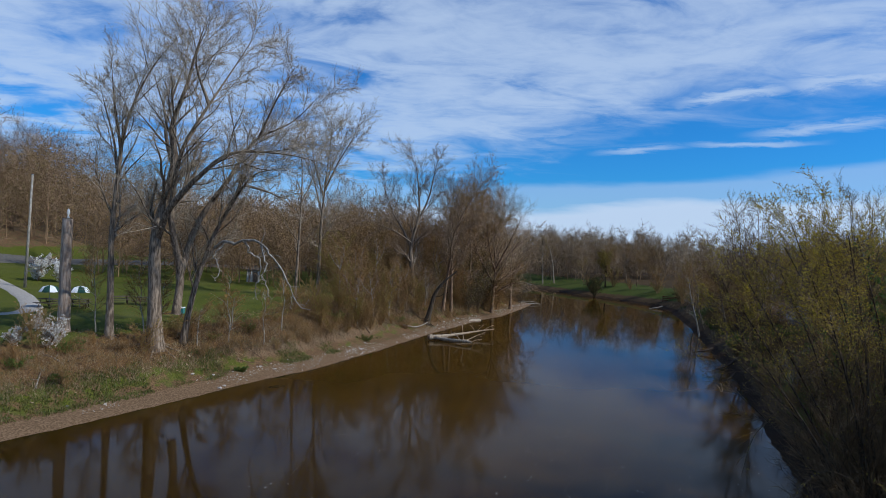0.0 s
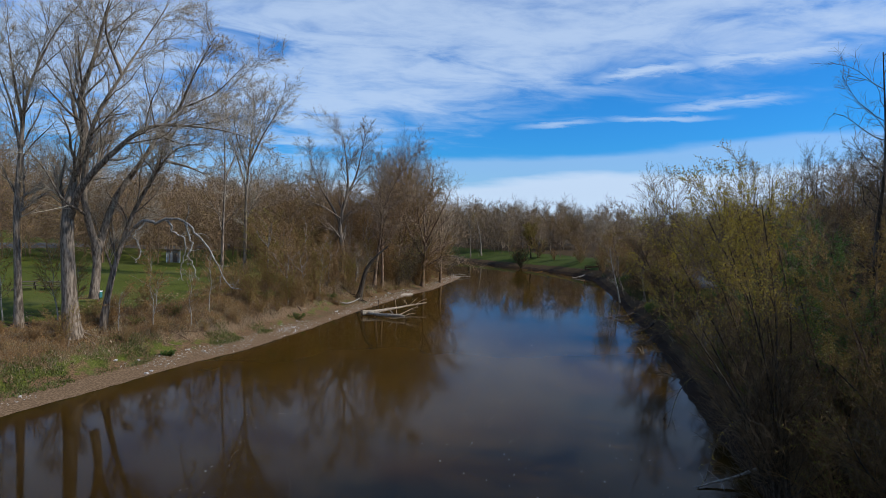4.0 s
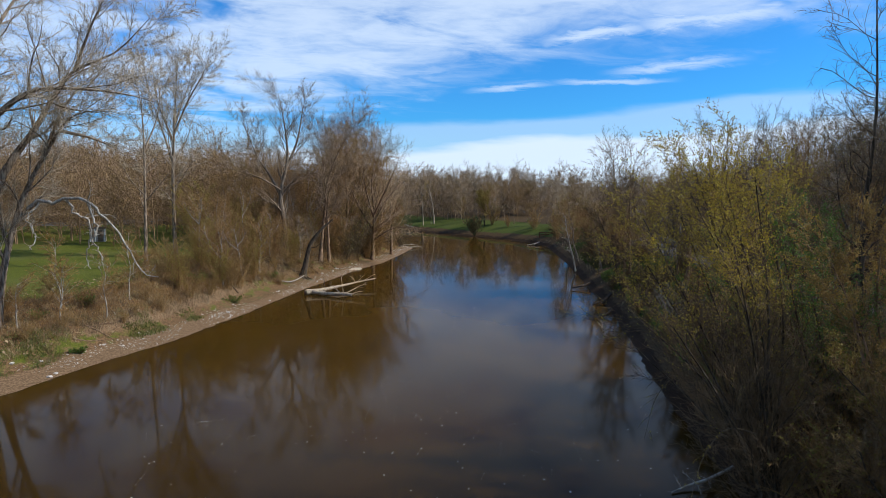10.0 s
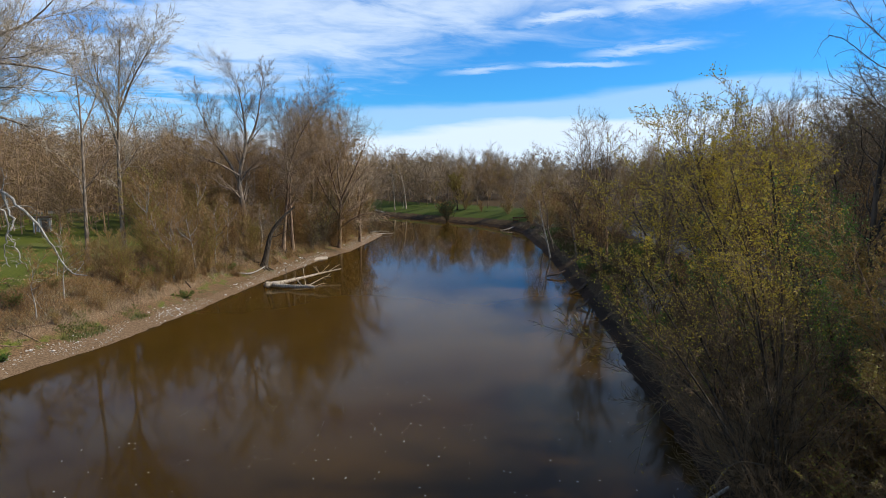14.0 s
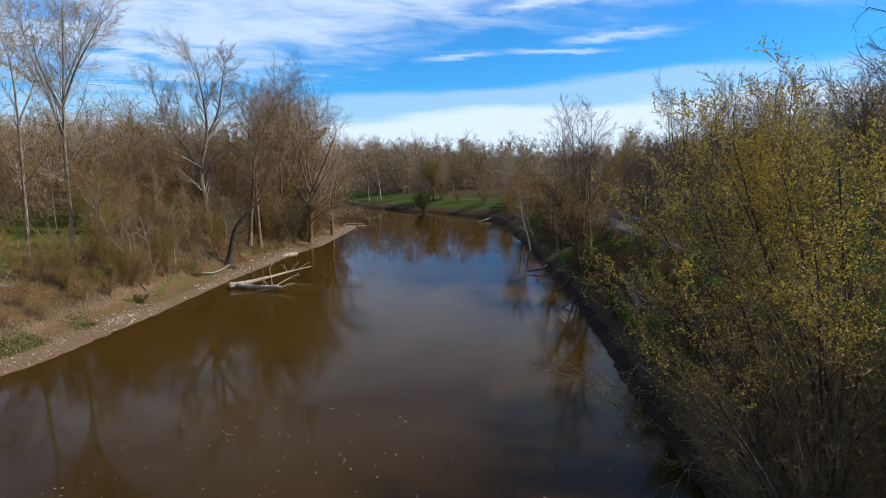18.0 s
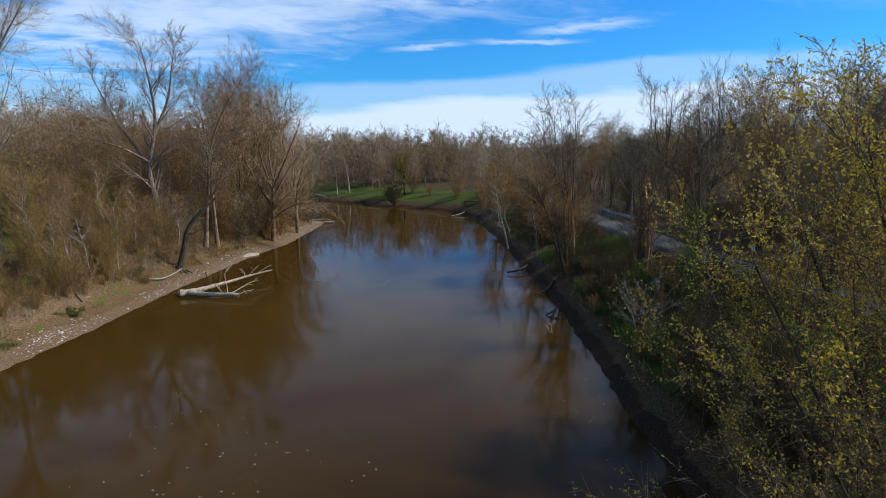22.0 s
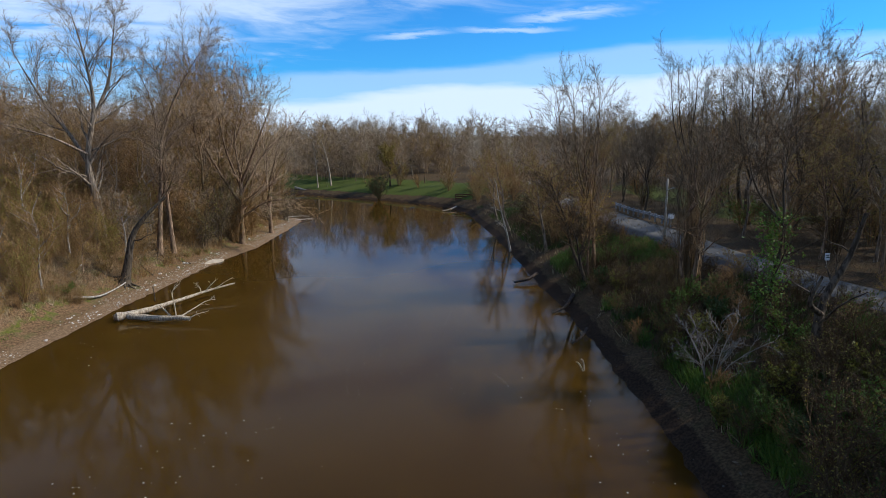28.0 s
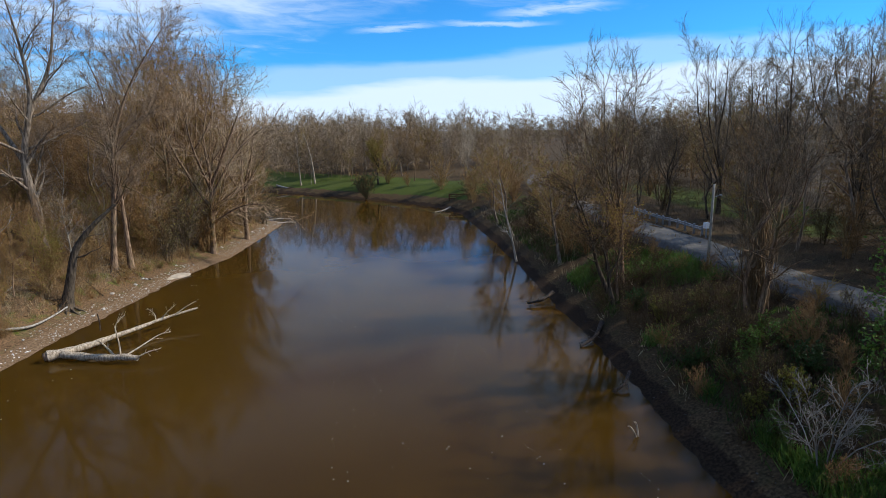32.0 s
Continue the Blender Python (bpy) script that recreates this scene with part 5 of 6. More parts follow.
def driftwood(name, seed, points, r0, r1, mat, label, spec=None, category="log"):
    g = np.random.default_rng(seed)
    top = tagged(new(name), label, category)
    main = stem(points, r0, r1, 14)
    part("stem", mesh_of("stem", *tubes(*main, 9)), mat, top)
    if spec:
        lv = crown_of(g, [main], spec)
        tagged(part("twig_spray", mesh_of("twig_spray", *joined([tubes(p, q, 4) for p, q in lv])), mat, top), kind="stuff")
    return top


SPRAY = [level(6, 5, 0.3, 50, 0.3, 1, 0.05, 0.2, 0.4, 0.014), level(4, 4, 0.4, 40, 0.2, 1, 0.02, 0.2, 0.5, 0.008)]
driftwood("fallen_branch", 1, [(16.4, 22.6, 0.5), (15.2, 22.3, 0.3), (14.2, 22.2, 0.14), (13.4, 22.0, 0.05)], 0.07, 0.03, BARK_PALE, "pale fallen branch lying at the water's edge", SPRAY, "branch")
driftwood("waterside_snag", 2, [(28.4, 57.4, 0.7), (27.6, 56.7, 0.4), (26.9, 56.2, 0.25), (25.9, 55.9, 0.05)], 0.16, 0.06, ROOTS, "dark wet snag reaching into the water", SPRAY)
driftwood("waterside_snag", 3, [(29.4, 64.6, 0.6), (28.2, 64.0, 0.35), (27.0, 64.0, 0.2)], 0.15, 0.07, ROOTS, "dark wet snag along the bank", SPRAY)
driftwood("waterside_snag", 4, [(25.3, 50.9, 0.6), (24.6, 50.4, 0.3), (23.9, 50.3, 0.05)], 0.10, 0.05, ROOTS, "small dark root at the muddy edge", SPRAY)
driftwood("waterside_snag", 5, [(40.6, 112.6, 0.5), (39.2, 111.5, 0.3), (37.6, 111, 0.1)], 0.13, 0.05, BARK_PALE, "pale drift branch at the far bank", SPRAY)
driftwood("fallen_tree", 6, [(19, 156, 1.2), (22, 153, 0.5), (26, 151, 0.3), (30, 149.5, 0.2)], 0.22, 0.06, BARK_PALE, "pale fallen tree lying along the far shore", SPRAY)
driftwood("fallen_tree", 7, [(14.5, 108.5, 0.3), (16, 109.5, 0.25), (17.0, 109.9, 0.12)], 0.08, 0.04, BARK_PALE, "weathered drift log at the point", SPRAY)
driftwood("fallen_tree", 8, [(13.5, 112.5, 0.3), (15.6, 113.3, 0.25), (16.8, 113.6, 0.12)], 0.07, 0.04, BARK_PALE, "weathered drift log off the point", SPRAY)

# the big bleached log, forked, with its broken branches
log = tagged(new("drift_log"), "large bleached forked log stranded in the shallows", "log")
main = stem([(-1.9, 65.1, 0.32), (-1.0, 65.3, 0.38), (0.0, 65.8, 0.44), (0.9, 66.5, 0.50), (2.2, 67.5, 0.58), (3.6, 68.7, 0.68), (5.6, 69.5, 0.90)], 0.30, 0.06, 26, 0.10, 0.7)
main[1][0] *= 1 + 0.08 * np.sin(np.arange(26) * 1.9)
stem_ob = part("stem", mesh_of("stem", *tubes(*main, 12)), BLEACHED, log)
part("stub", mesh_of("stub", *rod((-2.10, 65.02, 0.29), (-1.88, 65.11, 0.32), 0.21, 0.28, 12)), BARK_BROWN, stem_ob, "dark hollow broken end")
fork = stem([(-1.3, 65.2, 0.34), (-0.6, 64.8, 0.26), (0.1, 64.4, 0.24), (1.2, 63.7, 0.28), (2.0, 63.3, 0.34), (2.7, 62.95, 0.30)], 0.23, 0.16, 20)
fork[1][0] *= 1 + 0.14 * np.sin(np.arange(20) * 1.3)
fork_ob = part("fork", mesh_of("fork", *tubes(*fork, 10)), BLEACHED, log)
r = np.random.default_rng(8)
for pts, r0, r1 in ([[(1.85, 63.4, 0.3), (1.8, 63.6, 1.1), (1.7, 63.7, 1.9), (1.9, 63.8, 2.3), (2.2, 63.9, 2.5)], 0.05, 0.02],
                    [[(1.5, 63.6, 0.4), (1.1, 63.9, 0.85), (0.8, 64.1, 1.15)], 0.07, 0.04],
                    [[(2.1, 63.3, 0.4), (3.0, 63.9, 0.75), (3.7, 64.4, 1.0), (4.3, 64.7, 1.0)], 0.055, 0.015],
                    [[(2.6, 63.0, 0.3), (3.2, 63.0, 0.55), (3.8, 63.2, 0.6)], 0.055, 0.015],
                    [[(3.5, 68.6, 0.7), (3.9, 68.5, 1.15), (4.4, 68.7, 1.5)], 0.045, 0.012],
                    [[(3.2, 68.3, 0.66), (3.1, 68.8, 1.0), (2.7, 69.2, 1.3)], 0.045, 0.012],
                    [[(4.2, 68.9, 0.75), (4.9, 69.1, 1.15), (5.5, 69.4, 1.4)], 0.045, 0.012]):
    b = stem(pts, r0, r1, 12)
    lv = crown_of(r, [b], [level(5, 4, 0.34, 48, 0.35, 1, 0.06, 0.2, 0.5, 0.012), level(3, 3, 0.4, 40, 0.3, 1, 0, 0.2, 0.5, 0.008)])
    part("branch", mesh_of("branch", *joined([tubes(*b, 6), *(tubes(p, q, 4) for p, q in lv)])), BLEACHED, fork_ob if pts[0][1] < 66 else stem_ob)

driftwood("beach_branch", 9, [(-5.2, 69.0, 1.0), (-4.0, 70.3, 0.62), (-3.2, 72.2, 0.6), (-2.4, 74.0, 0.85)], 0.09, 0.05, BARK_PALE, "long pale branch lying on the stony beach", None, "branch")
driftwood("mooring_stake", 10, [(-0.2, 69.9, -0.5), (-0.15, 69.9, 0.4), (-0.2, 69.9, 1.1)], 0.04, 0.035, ROOTS, "thin dark stake standing at the water's edge", None, "stake")

bm = bmesh.new()
g = random.Random(4)
ring = [bm.verts.new((math.cos(a) * (1.7 + g.uniform(-0.3, 0.3)), math.sin(a) * (0.55 + g.uniform(-0.12, 0.12)), 0.16 + g.uniform(-0.03, 0.03))) for a in np.linspace(0, 6.28, 15)[:-1]]
f = bm.faces.new(ring)
ext = bmesh.ops.extrude_face_region(bm, geom=[f])
bmesh.ops.translate(bm, vec=(0, 0, -0.35), verts=[v for v in ext["geom"] if isinstance(v, bmesh.types.BMVert)])
bmesh.ops.recalc_face_normals(bm, faces=bm.faces)
bmesh.ops.bevel(bm, geom=bm.edges[:], offset=0.04, segments=1, affect="EDGES")
me = bpy.data.meshes.new("slab")
bm.to_mesh(me)
bm.free()
slab = tagged(part("stone_slab", me, plain("pale_slab_stone", (0.46, 0.37, 0.27), 0.9, 0.2, 0, 0.2, 3.0)), "flat pale stone slab at the beach edge", "stone")
slab.matrix_basis = pose(3.5, 82.9, 0.06, 4, -2, 42) @ Matrix.Diagonal((0.8, 1.0, 0.6, 1))

# ---- things of the left bank and lawn ----
trunk = tagged(new("dead_tree"), "tall barkless dead tree, broken off flat", "dead tree")
line, rad = stem([(0, 0, -0.3), (0.06, 0, 2.0), (0.0, 0.05, 4.6), (0.1, 0, 7.7)], 0.44, 0.31, 16, 0.35, 0.5)
rad = np.concatenate([rad, [[0.28, 0.02]]], 1)
line = np.concatenate([line, line[:, -1:] + (0, 0, 0.05), line[:, -1:] + (0, 0, -0.05)], 1)
part("trunk", mesh_of("trunk", *tubes(line, rad, 14)), SNAG_WOOD, trunk)
part("finial", mesh_of("finial", *tubes(np.array([[(0.12, 0, 7.7), (0.12, 0, 7.95), (0.12, 0, 8.1), (0.12, 0, 8.3), (0.12, 0, 8.4)]]), np.array([[0.09, 0.05, 0.10, 0.08, 0.01]]), 8)), WHITE_PAINT, trunk, "small white ornament on top")
place(trunk, -28.0, 41.8, size=1.09)

pole = tagged(new("utility_pole"), "tall plain grey utility pole on the lawn", "utility pole")
part("pole", mesh_of("pole", *rod((0, 0, -0.3), (0.5, 0, 13.4), 0.17, 0.11, 12)), POLE_WOOD, pole)
part("cap", mesh_of("cap", *rod((0.49, 0, 13.38), (0.5, 0, 13.5), 0.13, 0.1, 12)), STEEL, pole)
place(pole, -50.0, 67.5)


def picnic_table(umbrella):
    top = tagged(new("picnic_table"), "weathered wooden picnic table with benches on the lawn", "picnic table", "picnic tables on the lawn")
    for k in range(5):
        part("board", plank(0, -0.32 + k * 0.16, 0.75, 1.85, 0.145, 0.04), TABLE_WOOD, top)
    for s in (-1, 1):
        for k in range(2):
            part("seat_board", plank(0, s * (0.66 + k * 0.15), 0.45, 1.85, 0.14, 0.04), TABLE_WOOD, top)
        part("crossbeam", plank(s * 0.65, 0, 0.40, 0.07, 1.55, 0.09), TABLE_WOOD, top)
        for q in (-1, 1):
            part("leg", mesh_of("leg", *rod((s * 0.65, q * 0.62, -0.05), (s * 0.65, q * 0.25, 0.73), 0.045, 0.045, 4)), TABLE_WOOD, top)
    if umbrella:
        shade = tagged(new("parasol"), "parasol with white and dark green panels over a picnic table", "parasol")
        part("pole", mesh_of("pole", *rod((0, 0, 0), (0, 0, 2.45), 0.025)), STEEL, shade)
        for k in range(8):
            a, b = k * math.pi / 4, (k + 1) * math.pi / 4
            rim = [(1.05 * math.cos(a + (b - a) * f), 1.05 * math.sin(a + (b - a) * f), 1.72 - 0.03 * math.sin(f * math.pi)) for f in (0, 0.5, 1)]
            mid = [(0.66 * x / 1.05, 0.66 * y / 1.05, 2.26) for x, y, _ in (rim[0], rim[1], rim[2])]
            v = np.array([*rim, *mid, (0, 0, 2.42), (0.001, 0, 2.42), (0, 0.001, 2.42)])
            v = np.concatenate([v, v - (0, 0, 0.012)])
            q = [[0, 1, 4, 3], [1, 2, 5, 4], [3, 4, 7, 6], [4, 5, 8, 7]]
            q = q + [[n + 9 for n in reversed(f)] for f in q] + [[1, 0, 9, 10], [2, 1, 10, 11]]
            part("panel", mesh_of("panel", v, q), CLOTH_WHITE if k % 2 else CLOTH_GREEN, shade, "white panel" if k % 2 else "dark green panel")
        return top, shade
    return top, None


for x, y, turn, shaded in ((-34.3, 53.4, 20, True), (-36.6, 52.6, -10, True), (-32.8, 57.4, 35, False), (-30.6, 58.0, 5, False)):
    t_, u_ = picnic_table(shaded)
    place(t_, x, y, ground_z(x, y) + 0.02, turn)
    if u_:
        place(u_, x, y, ground_z(x, y) + 0.02, turn, 0.84)

bench = tagged(new("teal_cooler"), "teal box standing on a low plank bench", "box")
part("box", plank(0.55, 0, 0.62, 0.85, 0.5, 0.5, bevel=0.03), TEAL, bench)
part("lid", plank(0.55, 0, 0.9, 0.9, 0.55, 0.08, bevel=0.02), WHITE_PAINT, bench)
part("seat", plank(-0.3, 0, 0.33, 2.4, 0.35, 0.06), TABLE_WOOD, bench)
for s in (-1.35, 0.75):
    part("leg", plank(s, 0, 0.12, 0.1, 0.3, 0.38), TABLE_WOOD, bench)
place(bench, -24.4, 51.2, ground_z(-24.4, 51.2), 5)

shed = tagged(new("garden_shed"), "small pale garden shed far back on the lawn", "shed")
part("wall", plank(0, 0, 0.9, 1.9, 1.5, 1.9), plain("grey_weathered_boards", (0.30, 0.28, 0.25), 0.8, 0.2, 0, 0.25), shed)
shed_door = part("door", plank(0.3, -0.77, 0.85, 0.6, 0.04, 1.5), TABLE_WOOD, shed)
part("handle", mesh_of("handle", *rod((0.5, -0.81, 0.8), (0.5, -0.81, 0.95), 0.012)), STEEL, shed_door)
for k in (-0.85, -0.28, 0.85):
    part("post", plank(k, -0.8, 0.9, 0.09, 0.09, 1.85), WHITE_PAINT, shed, "white corner post")
part("roof", plank(0, 0, 1.95, 2.2, 1.9, 0.14), TABLE_WOOD, shed)
place(shed, -31.0, 91, turn=15)

for n, (x, y, h) in enumerate([(-25.8, 37.6, 1.9), (-27.0, 39.0, 2.2), (-27.6, 36.6, 1.3), (-52.5, 73, 3.2), (-50, 74, 2.6)]):
    place(shrub(120 + n, h, 9, (BARK_BROWN, TWIG_BROWN), (BLOSSOM, 4, 0.09 if n < 3 else 0.2), name="blossom_shrub", label="shrub covered in white spring blossom", spread=0.5), x, y)
for n, (x, y, h) in enumerate([(-24.6, 37.4, 1.6), (-25.6, 34.0, 1.1), (-23.4, 34.6, 0.9), (-15.6, 44.4, 0.7), (-8.4, 59.6, 1.2), (-5.8, 69.8, 1.3), (-25.6, 31.6, 1.1)]):
    place(shrub(130 + n, h, 9, (BARK_BROWN, TWIG_BROWN), (LEAF_GREEN, 6, 0.085), name="green_shrub", label="low bright green shrub on the bank", spread=1.3), x, y, size=0.62)
for n, (x, y, h) in enumerate([(-19.2, 44.6, 3.4), (-17.6, 46.8, 4.4), (-23.0, 43.8, 4.6), (-22.4, 44.8, 4.0), (-15.4, 49.0, 5.0), (-26.0, 42.6, 6.0), (-18.2, 48.4, 5.2), (-15.0, 52.6, 5.6)]):
    place(bare_tree(140 + n, h, 0.06, mats=(BARK_PALE, TWIG_BROWN), fork=1, name="sapling", label="thin pale bare sapling on the bank", fine=0.016), x, y)

# far bank
far_dead = tree("dead_birch", 150, [stem([(0, 0, -0.3), (-0.3, 0, 3.5), (-0.9, 0, 7), (-1.8, 0, 10.2)], 0.22, 0.06, 12), stem([(-2.8, 0.5, -0.3), (-3.0, 0.5, 4), (-3.4, 0.5, 9.6)], 0.16, 0.05, 12)],
                [level(8, 4, 0.2, 50, 0.5, 1, 0.05, 0.2, 0.4, 0.03), level(4, 3, 0.4, 40, 0.2, 1, 0, 0.2, 0.5, 0.02), level(3, 2, 0.4, 40, 0.2, 1, 0, 0.2, 0.5, 0.02)], BLEACHED, TWIG_GREY, None, "pale dead birch standing at the bend", fine=0.03)
place(far_dead, 26.4, 152.2)
apple = shrub(151, 4.6, 12, (BARK_DARK, TWIG_SHADE_DARK), (LEAF_DARK, 2, 0.16), name="green_round_tree", label="low round tree in dark green leaf on the far lawn", category="tree", spread=0.55, r=0.06, fine=0.03)
place(apple, 32.4, 132.6)
olive = bare_tree(152, 8.0, 0.2, mats=(BARK_DARK, TWIG_BROWN), bud=(LEAF_OLIVE, 7, 0.26), name="olive_leaved_tree", label="tree in yellow-green leaf on the far lawn", fine=0.03)
place(olive, 36.6, 140)


def conifer(seed, h, label):
    g = np.random.default_rng(seed)
    top = tagged(new("conifer"), label, "tree")
    t = stem([(0, 0, -0.2), (0, 0, h * 0.5), (0, 0, h)], h * 0.018, 0.02, 10)
    part("trunk", mesh_of("trunk", *tubes(*t, 6)), BARK_DARK, top)
    lv = crown_of(g, [t], [level(46, 3, 0.20, 88, 0.12, 0.98, -0.05, 0.08, 0.3, 0.02, 0.95), level(22, 2, 0.28, 50, 0.1, 1, -0.05, 0.1, 0.5, 0.01)])
    tagged(part("crown", mesh_of("crown", *joined([tubes(*lv[0], 3), blades(g, lv[1][0], 0.12)])), PINE, top), kind="stuff")
    return top


for n, (x, y, h) in enumerate([(26.8, 178, 10.8), (34, 184, 9), (50, 170, 9.5), (-12, 150, 13), (-40, 140, 14)]):
    place(conifer(160 + n, h, "dark green conifer among the leafless trees"), x, y)

deck = tagged(new("fence"), "low red-brown wooden fence by the far bank", "fence")
for k in range(9):
    part("post", plank(k * 1.2, 0, 0.55, 0.12, 0.12, 1.3), plain("red_brown_wood", (0.14, 0.05, 0.03), 0.8, 0.2), deck) if k == 0 else part("post", plank(k * 1.2, 0, 0.55, 0.12, 0.12, 1.3), bpy.data.materials["red_brown_wood"], deck)
for h in (0.45, 0.8, 1.1):
    part("rail", plank(4.8, 0, h, 9.8, 0.05, 0.16), bpy.data.materials["red_brown_wood"], deck)
place(deck, 42.0, 116.5, turn=-18)


# ---- small stuff on the ground and water ----
def pebbles(name, spots_, sizes, label, seed, mat=STONE):
    g = np.random.default_rng(seed)
    n = len(spots_)
    base = np.array([(1, 0, 0), (0, 1, 0), (-1, 0, 0), (0, -1, 0), (0.1, 0.1, 0.75), (0, 0, -0.5)], float)
    v = base[None] * g.uniform(0.6, 1.3, (n, 6, 1)) * sizes[:, None, None]
    a = g.uniform(0, 6.28, n)
    x = v[..., 0] * np.cos(a)[:, None] - v[..., 1] * np.sin(a)[:, None]
    y = v[..., 0] * np.sin(a)[:, None] + v[..., 1] * np.cos(a)[:, None]
    z = lay(spots_[:, 0], spots_[:, 1])[0]
    v = np.stack([x + spots_[:, :1], y + spots_[:, 1:2], v[..., 2] + z[:, None] + 0.01], -1)
    f = np.array([(0, 1, 4), (1, 2, 4), (2, 3, 4), (3, 0, 4), (1, 0, 5), (2, 1, 5), (3, 2, 5), (0, 3, 5)])
    f = (f[None] + np.arange(n)[:, None, None] * 6).reshape(-1, 3)
    tagged(part(name, mesh_of(name, v.reshape(-1, 3), f, False), mat), label, "stones", kind="stuff")


g = np.random.default_rng(9)
c = many(8200, -28, 16, 26, 113, lambda x, y: (dist_l(x, y) < np.where(y < 58, 2.6, 2.0)) & (dist_l(x, y) > np.where(y < 42, 1.1, 0.2)) & (bumps(x * 0.7 + 3, y * 0.5) > np.where(y < 42, 0.25, -0.2)), 11)
pebbles("pebbles", c, g.uniform(0.016, 0.06, len(c)) * np.where(g.random(len(c)) < 0.12, 1.9, 1), "pale pebbles scattered along the muddy beach", 12)
c = many(420, -20, -2, 46, 68, lambda x, y: (dist_l(x, y) < 1.7) & (dist_l(x, y) > 0.3) & (bumps(x * 0.5 + 7, y * 0.4) > 0.1), 17)
pebbles("pebbles", c, g.uniform(0.03, 0.085, len(c)), "whitish stones gathered on the middle of the beach", 18, islands("whitish_stones", [(0.50, 0.46, 0.40), (0.68, 0.64, 0.58), (0.42, 0.37, 0.30)], 0.85, 0.25))
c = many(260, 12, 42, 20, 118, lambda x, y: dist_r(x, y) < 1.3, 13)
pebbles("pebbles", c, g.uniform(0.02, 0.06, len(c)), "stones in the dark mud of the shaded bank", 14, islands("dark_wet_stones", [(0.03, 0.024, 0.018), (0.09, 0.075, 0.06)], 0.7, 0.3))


def boulder(seed):
    bm = bmesh.new()
    bmesh.ops.create_icosphere(bm, subdivisions=2, radius=1.0)
    for v in bm.verts:
        v.co *= 1 + 0.35 * noise.noise(v.co * 1.4 + Vector((seed, 0, 0)))
        v.co.z *= 0.55
    me = bpy.data.meshes.new("boulder")
    bm.to_mesh(me)
    bm.free()
    me.materials.append(bpy.data.materials["beach_rock"])
    return me


plain("beach_rock", (0.47, 0.42, 0.36), 0.9, 0.2, 0, 0.3, 5.0)
rocks = [boulder(k) for k in range(4)]
for n, (x, y) in enumerate(many(70, -24, 16, 28, 112, lambda x, y: (dist_l(x, y) < 2.8) & (dist_l(x, y) > 0.2), 15)):
    ob = tagged(new("beach_stone", rocks[n % 4]), "pale rounded stone on the muddy beach", "stone", "stones along the beach")
    k = g.uniform(0.07, 0.17)
    ob.matrix_basis = pose(x, y, ground_z(x, y) + 0.03, 0, 0, g.uniform(0, 360)) @ Matrix.Scale(k, 4)


def turf(name, spots_, length, mat, label, seed, per=5, width=0.05):
    g = np.random.default_rng(seed)
    p = np.repeat(spots_, per, 0) + g.normal(0, 0.14, (len(spots_) * per, 2))
    base = np.stack([p[:, 0], p[:, 1], lay(p[:, 0], p[:, 1])[0] - 0.02], -1)
    d = unit(np.stack([g.normal(0, 0.5, len(p)), g.normal(0, 0.5, len(p)), np.ones(len(p))], -1))
    tip = base + d * length * g.uniform(0.5, 1.3, (len(p), 1))
    tagged(part(name, mesh_of(name, *blades(g, np.stack([base, tip], 1), width), smooth=False), mat), label, "grass", kind="stuff")


turf("grass_tufts", many(6200, -32, 4, 20, 75, lambda x, y: (np.abs(dist_l(x, y) - 3.4) < np.where(y < 46, 1.4, 1.0)) & (bumps(x * 0.4, y * 0.45 + 1) + 0.5 * bumps(x * 1.9, y * 1.7) > np.where(y < 46, -0.15, 0.1)), 21), 0.17, HERB_LEAF, "green grass along the top of the beach", 22, 8, 0.04)
turf("dry_grass", many(3600, -30, 14, 26, 110, lambda x, y: (dist_l(x, y) > 3.2) & (dist_l(x, y) < 7.5), 23), 0.34, DRY_BLADE, "straw-coloured dead grass on the bank", 24, 8, 0.022)
# greens lowered: the steep bank's deep shade is in the blade colour
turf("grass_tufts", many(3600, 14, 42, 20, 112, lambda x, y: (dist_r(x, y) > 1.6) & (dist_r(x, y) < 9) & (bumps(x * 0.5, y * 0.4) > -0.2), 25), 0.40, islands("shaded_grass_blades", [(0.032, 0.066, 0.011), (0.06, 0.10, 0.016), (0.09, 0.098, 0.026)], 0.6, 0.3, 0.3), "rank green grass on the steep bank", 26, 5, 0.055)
turf("dry_grass", many(600, 14, 42, 20, 112, lambda x, y: (dist_r(x, y) > 1.2) & (dist_r(x, y) < 10), 27), 0.5, DRY_BLADE, "dead straw among the bank plants", 28, 4, 0.04)


turf("bank_herbs", many(3000, -30, -4, 24, 58, lambda x, y: (dist_l(x, y) > 1.9) & (dist_l(x, y) < np.where(y < 46, 4.8, 3.4)) & (bumps(x * 0.9 + 2, y * 0.8) + 0.6 * bumps(x * 2.3, y * 2.1) > 0.1), 61), 0.16, HERB_LEAF, "green and fading herbs in clumps along the near bank", 62, 9, 0.07)


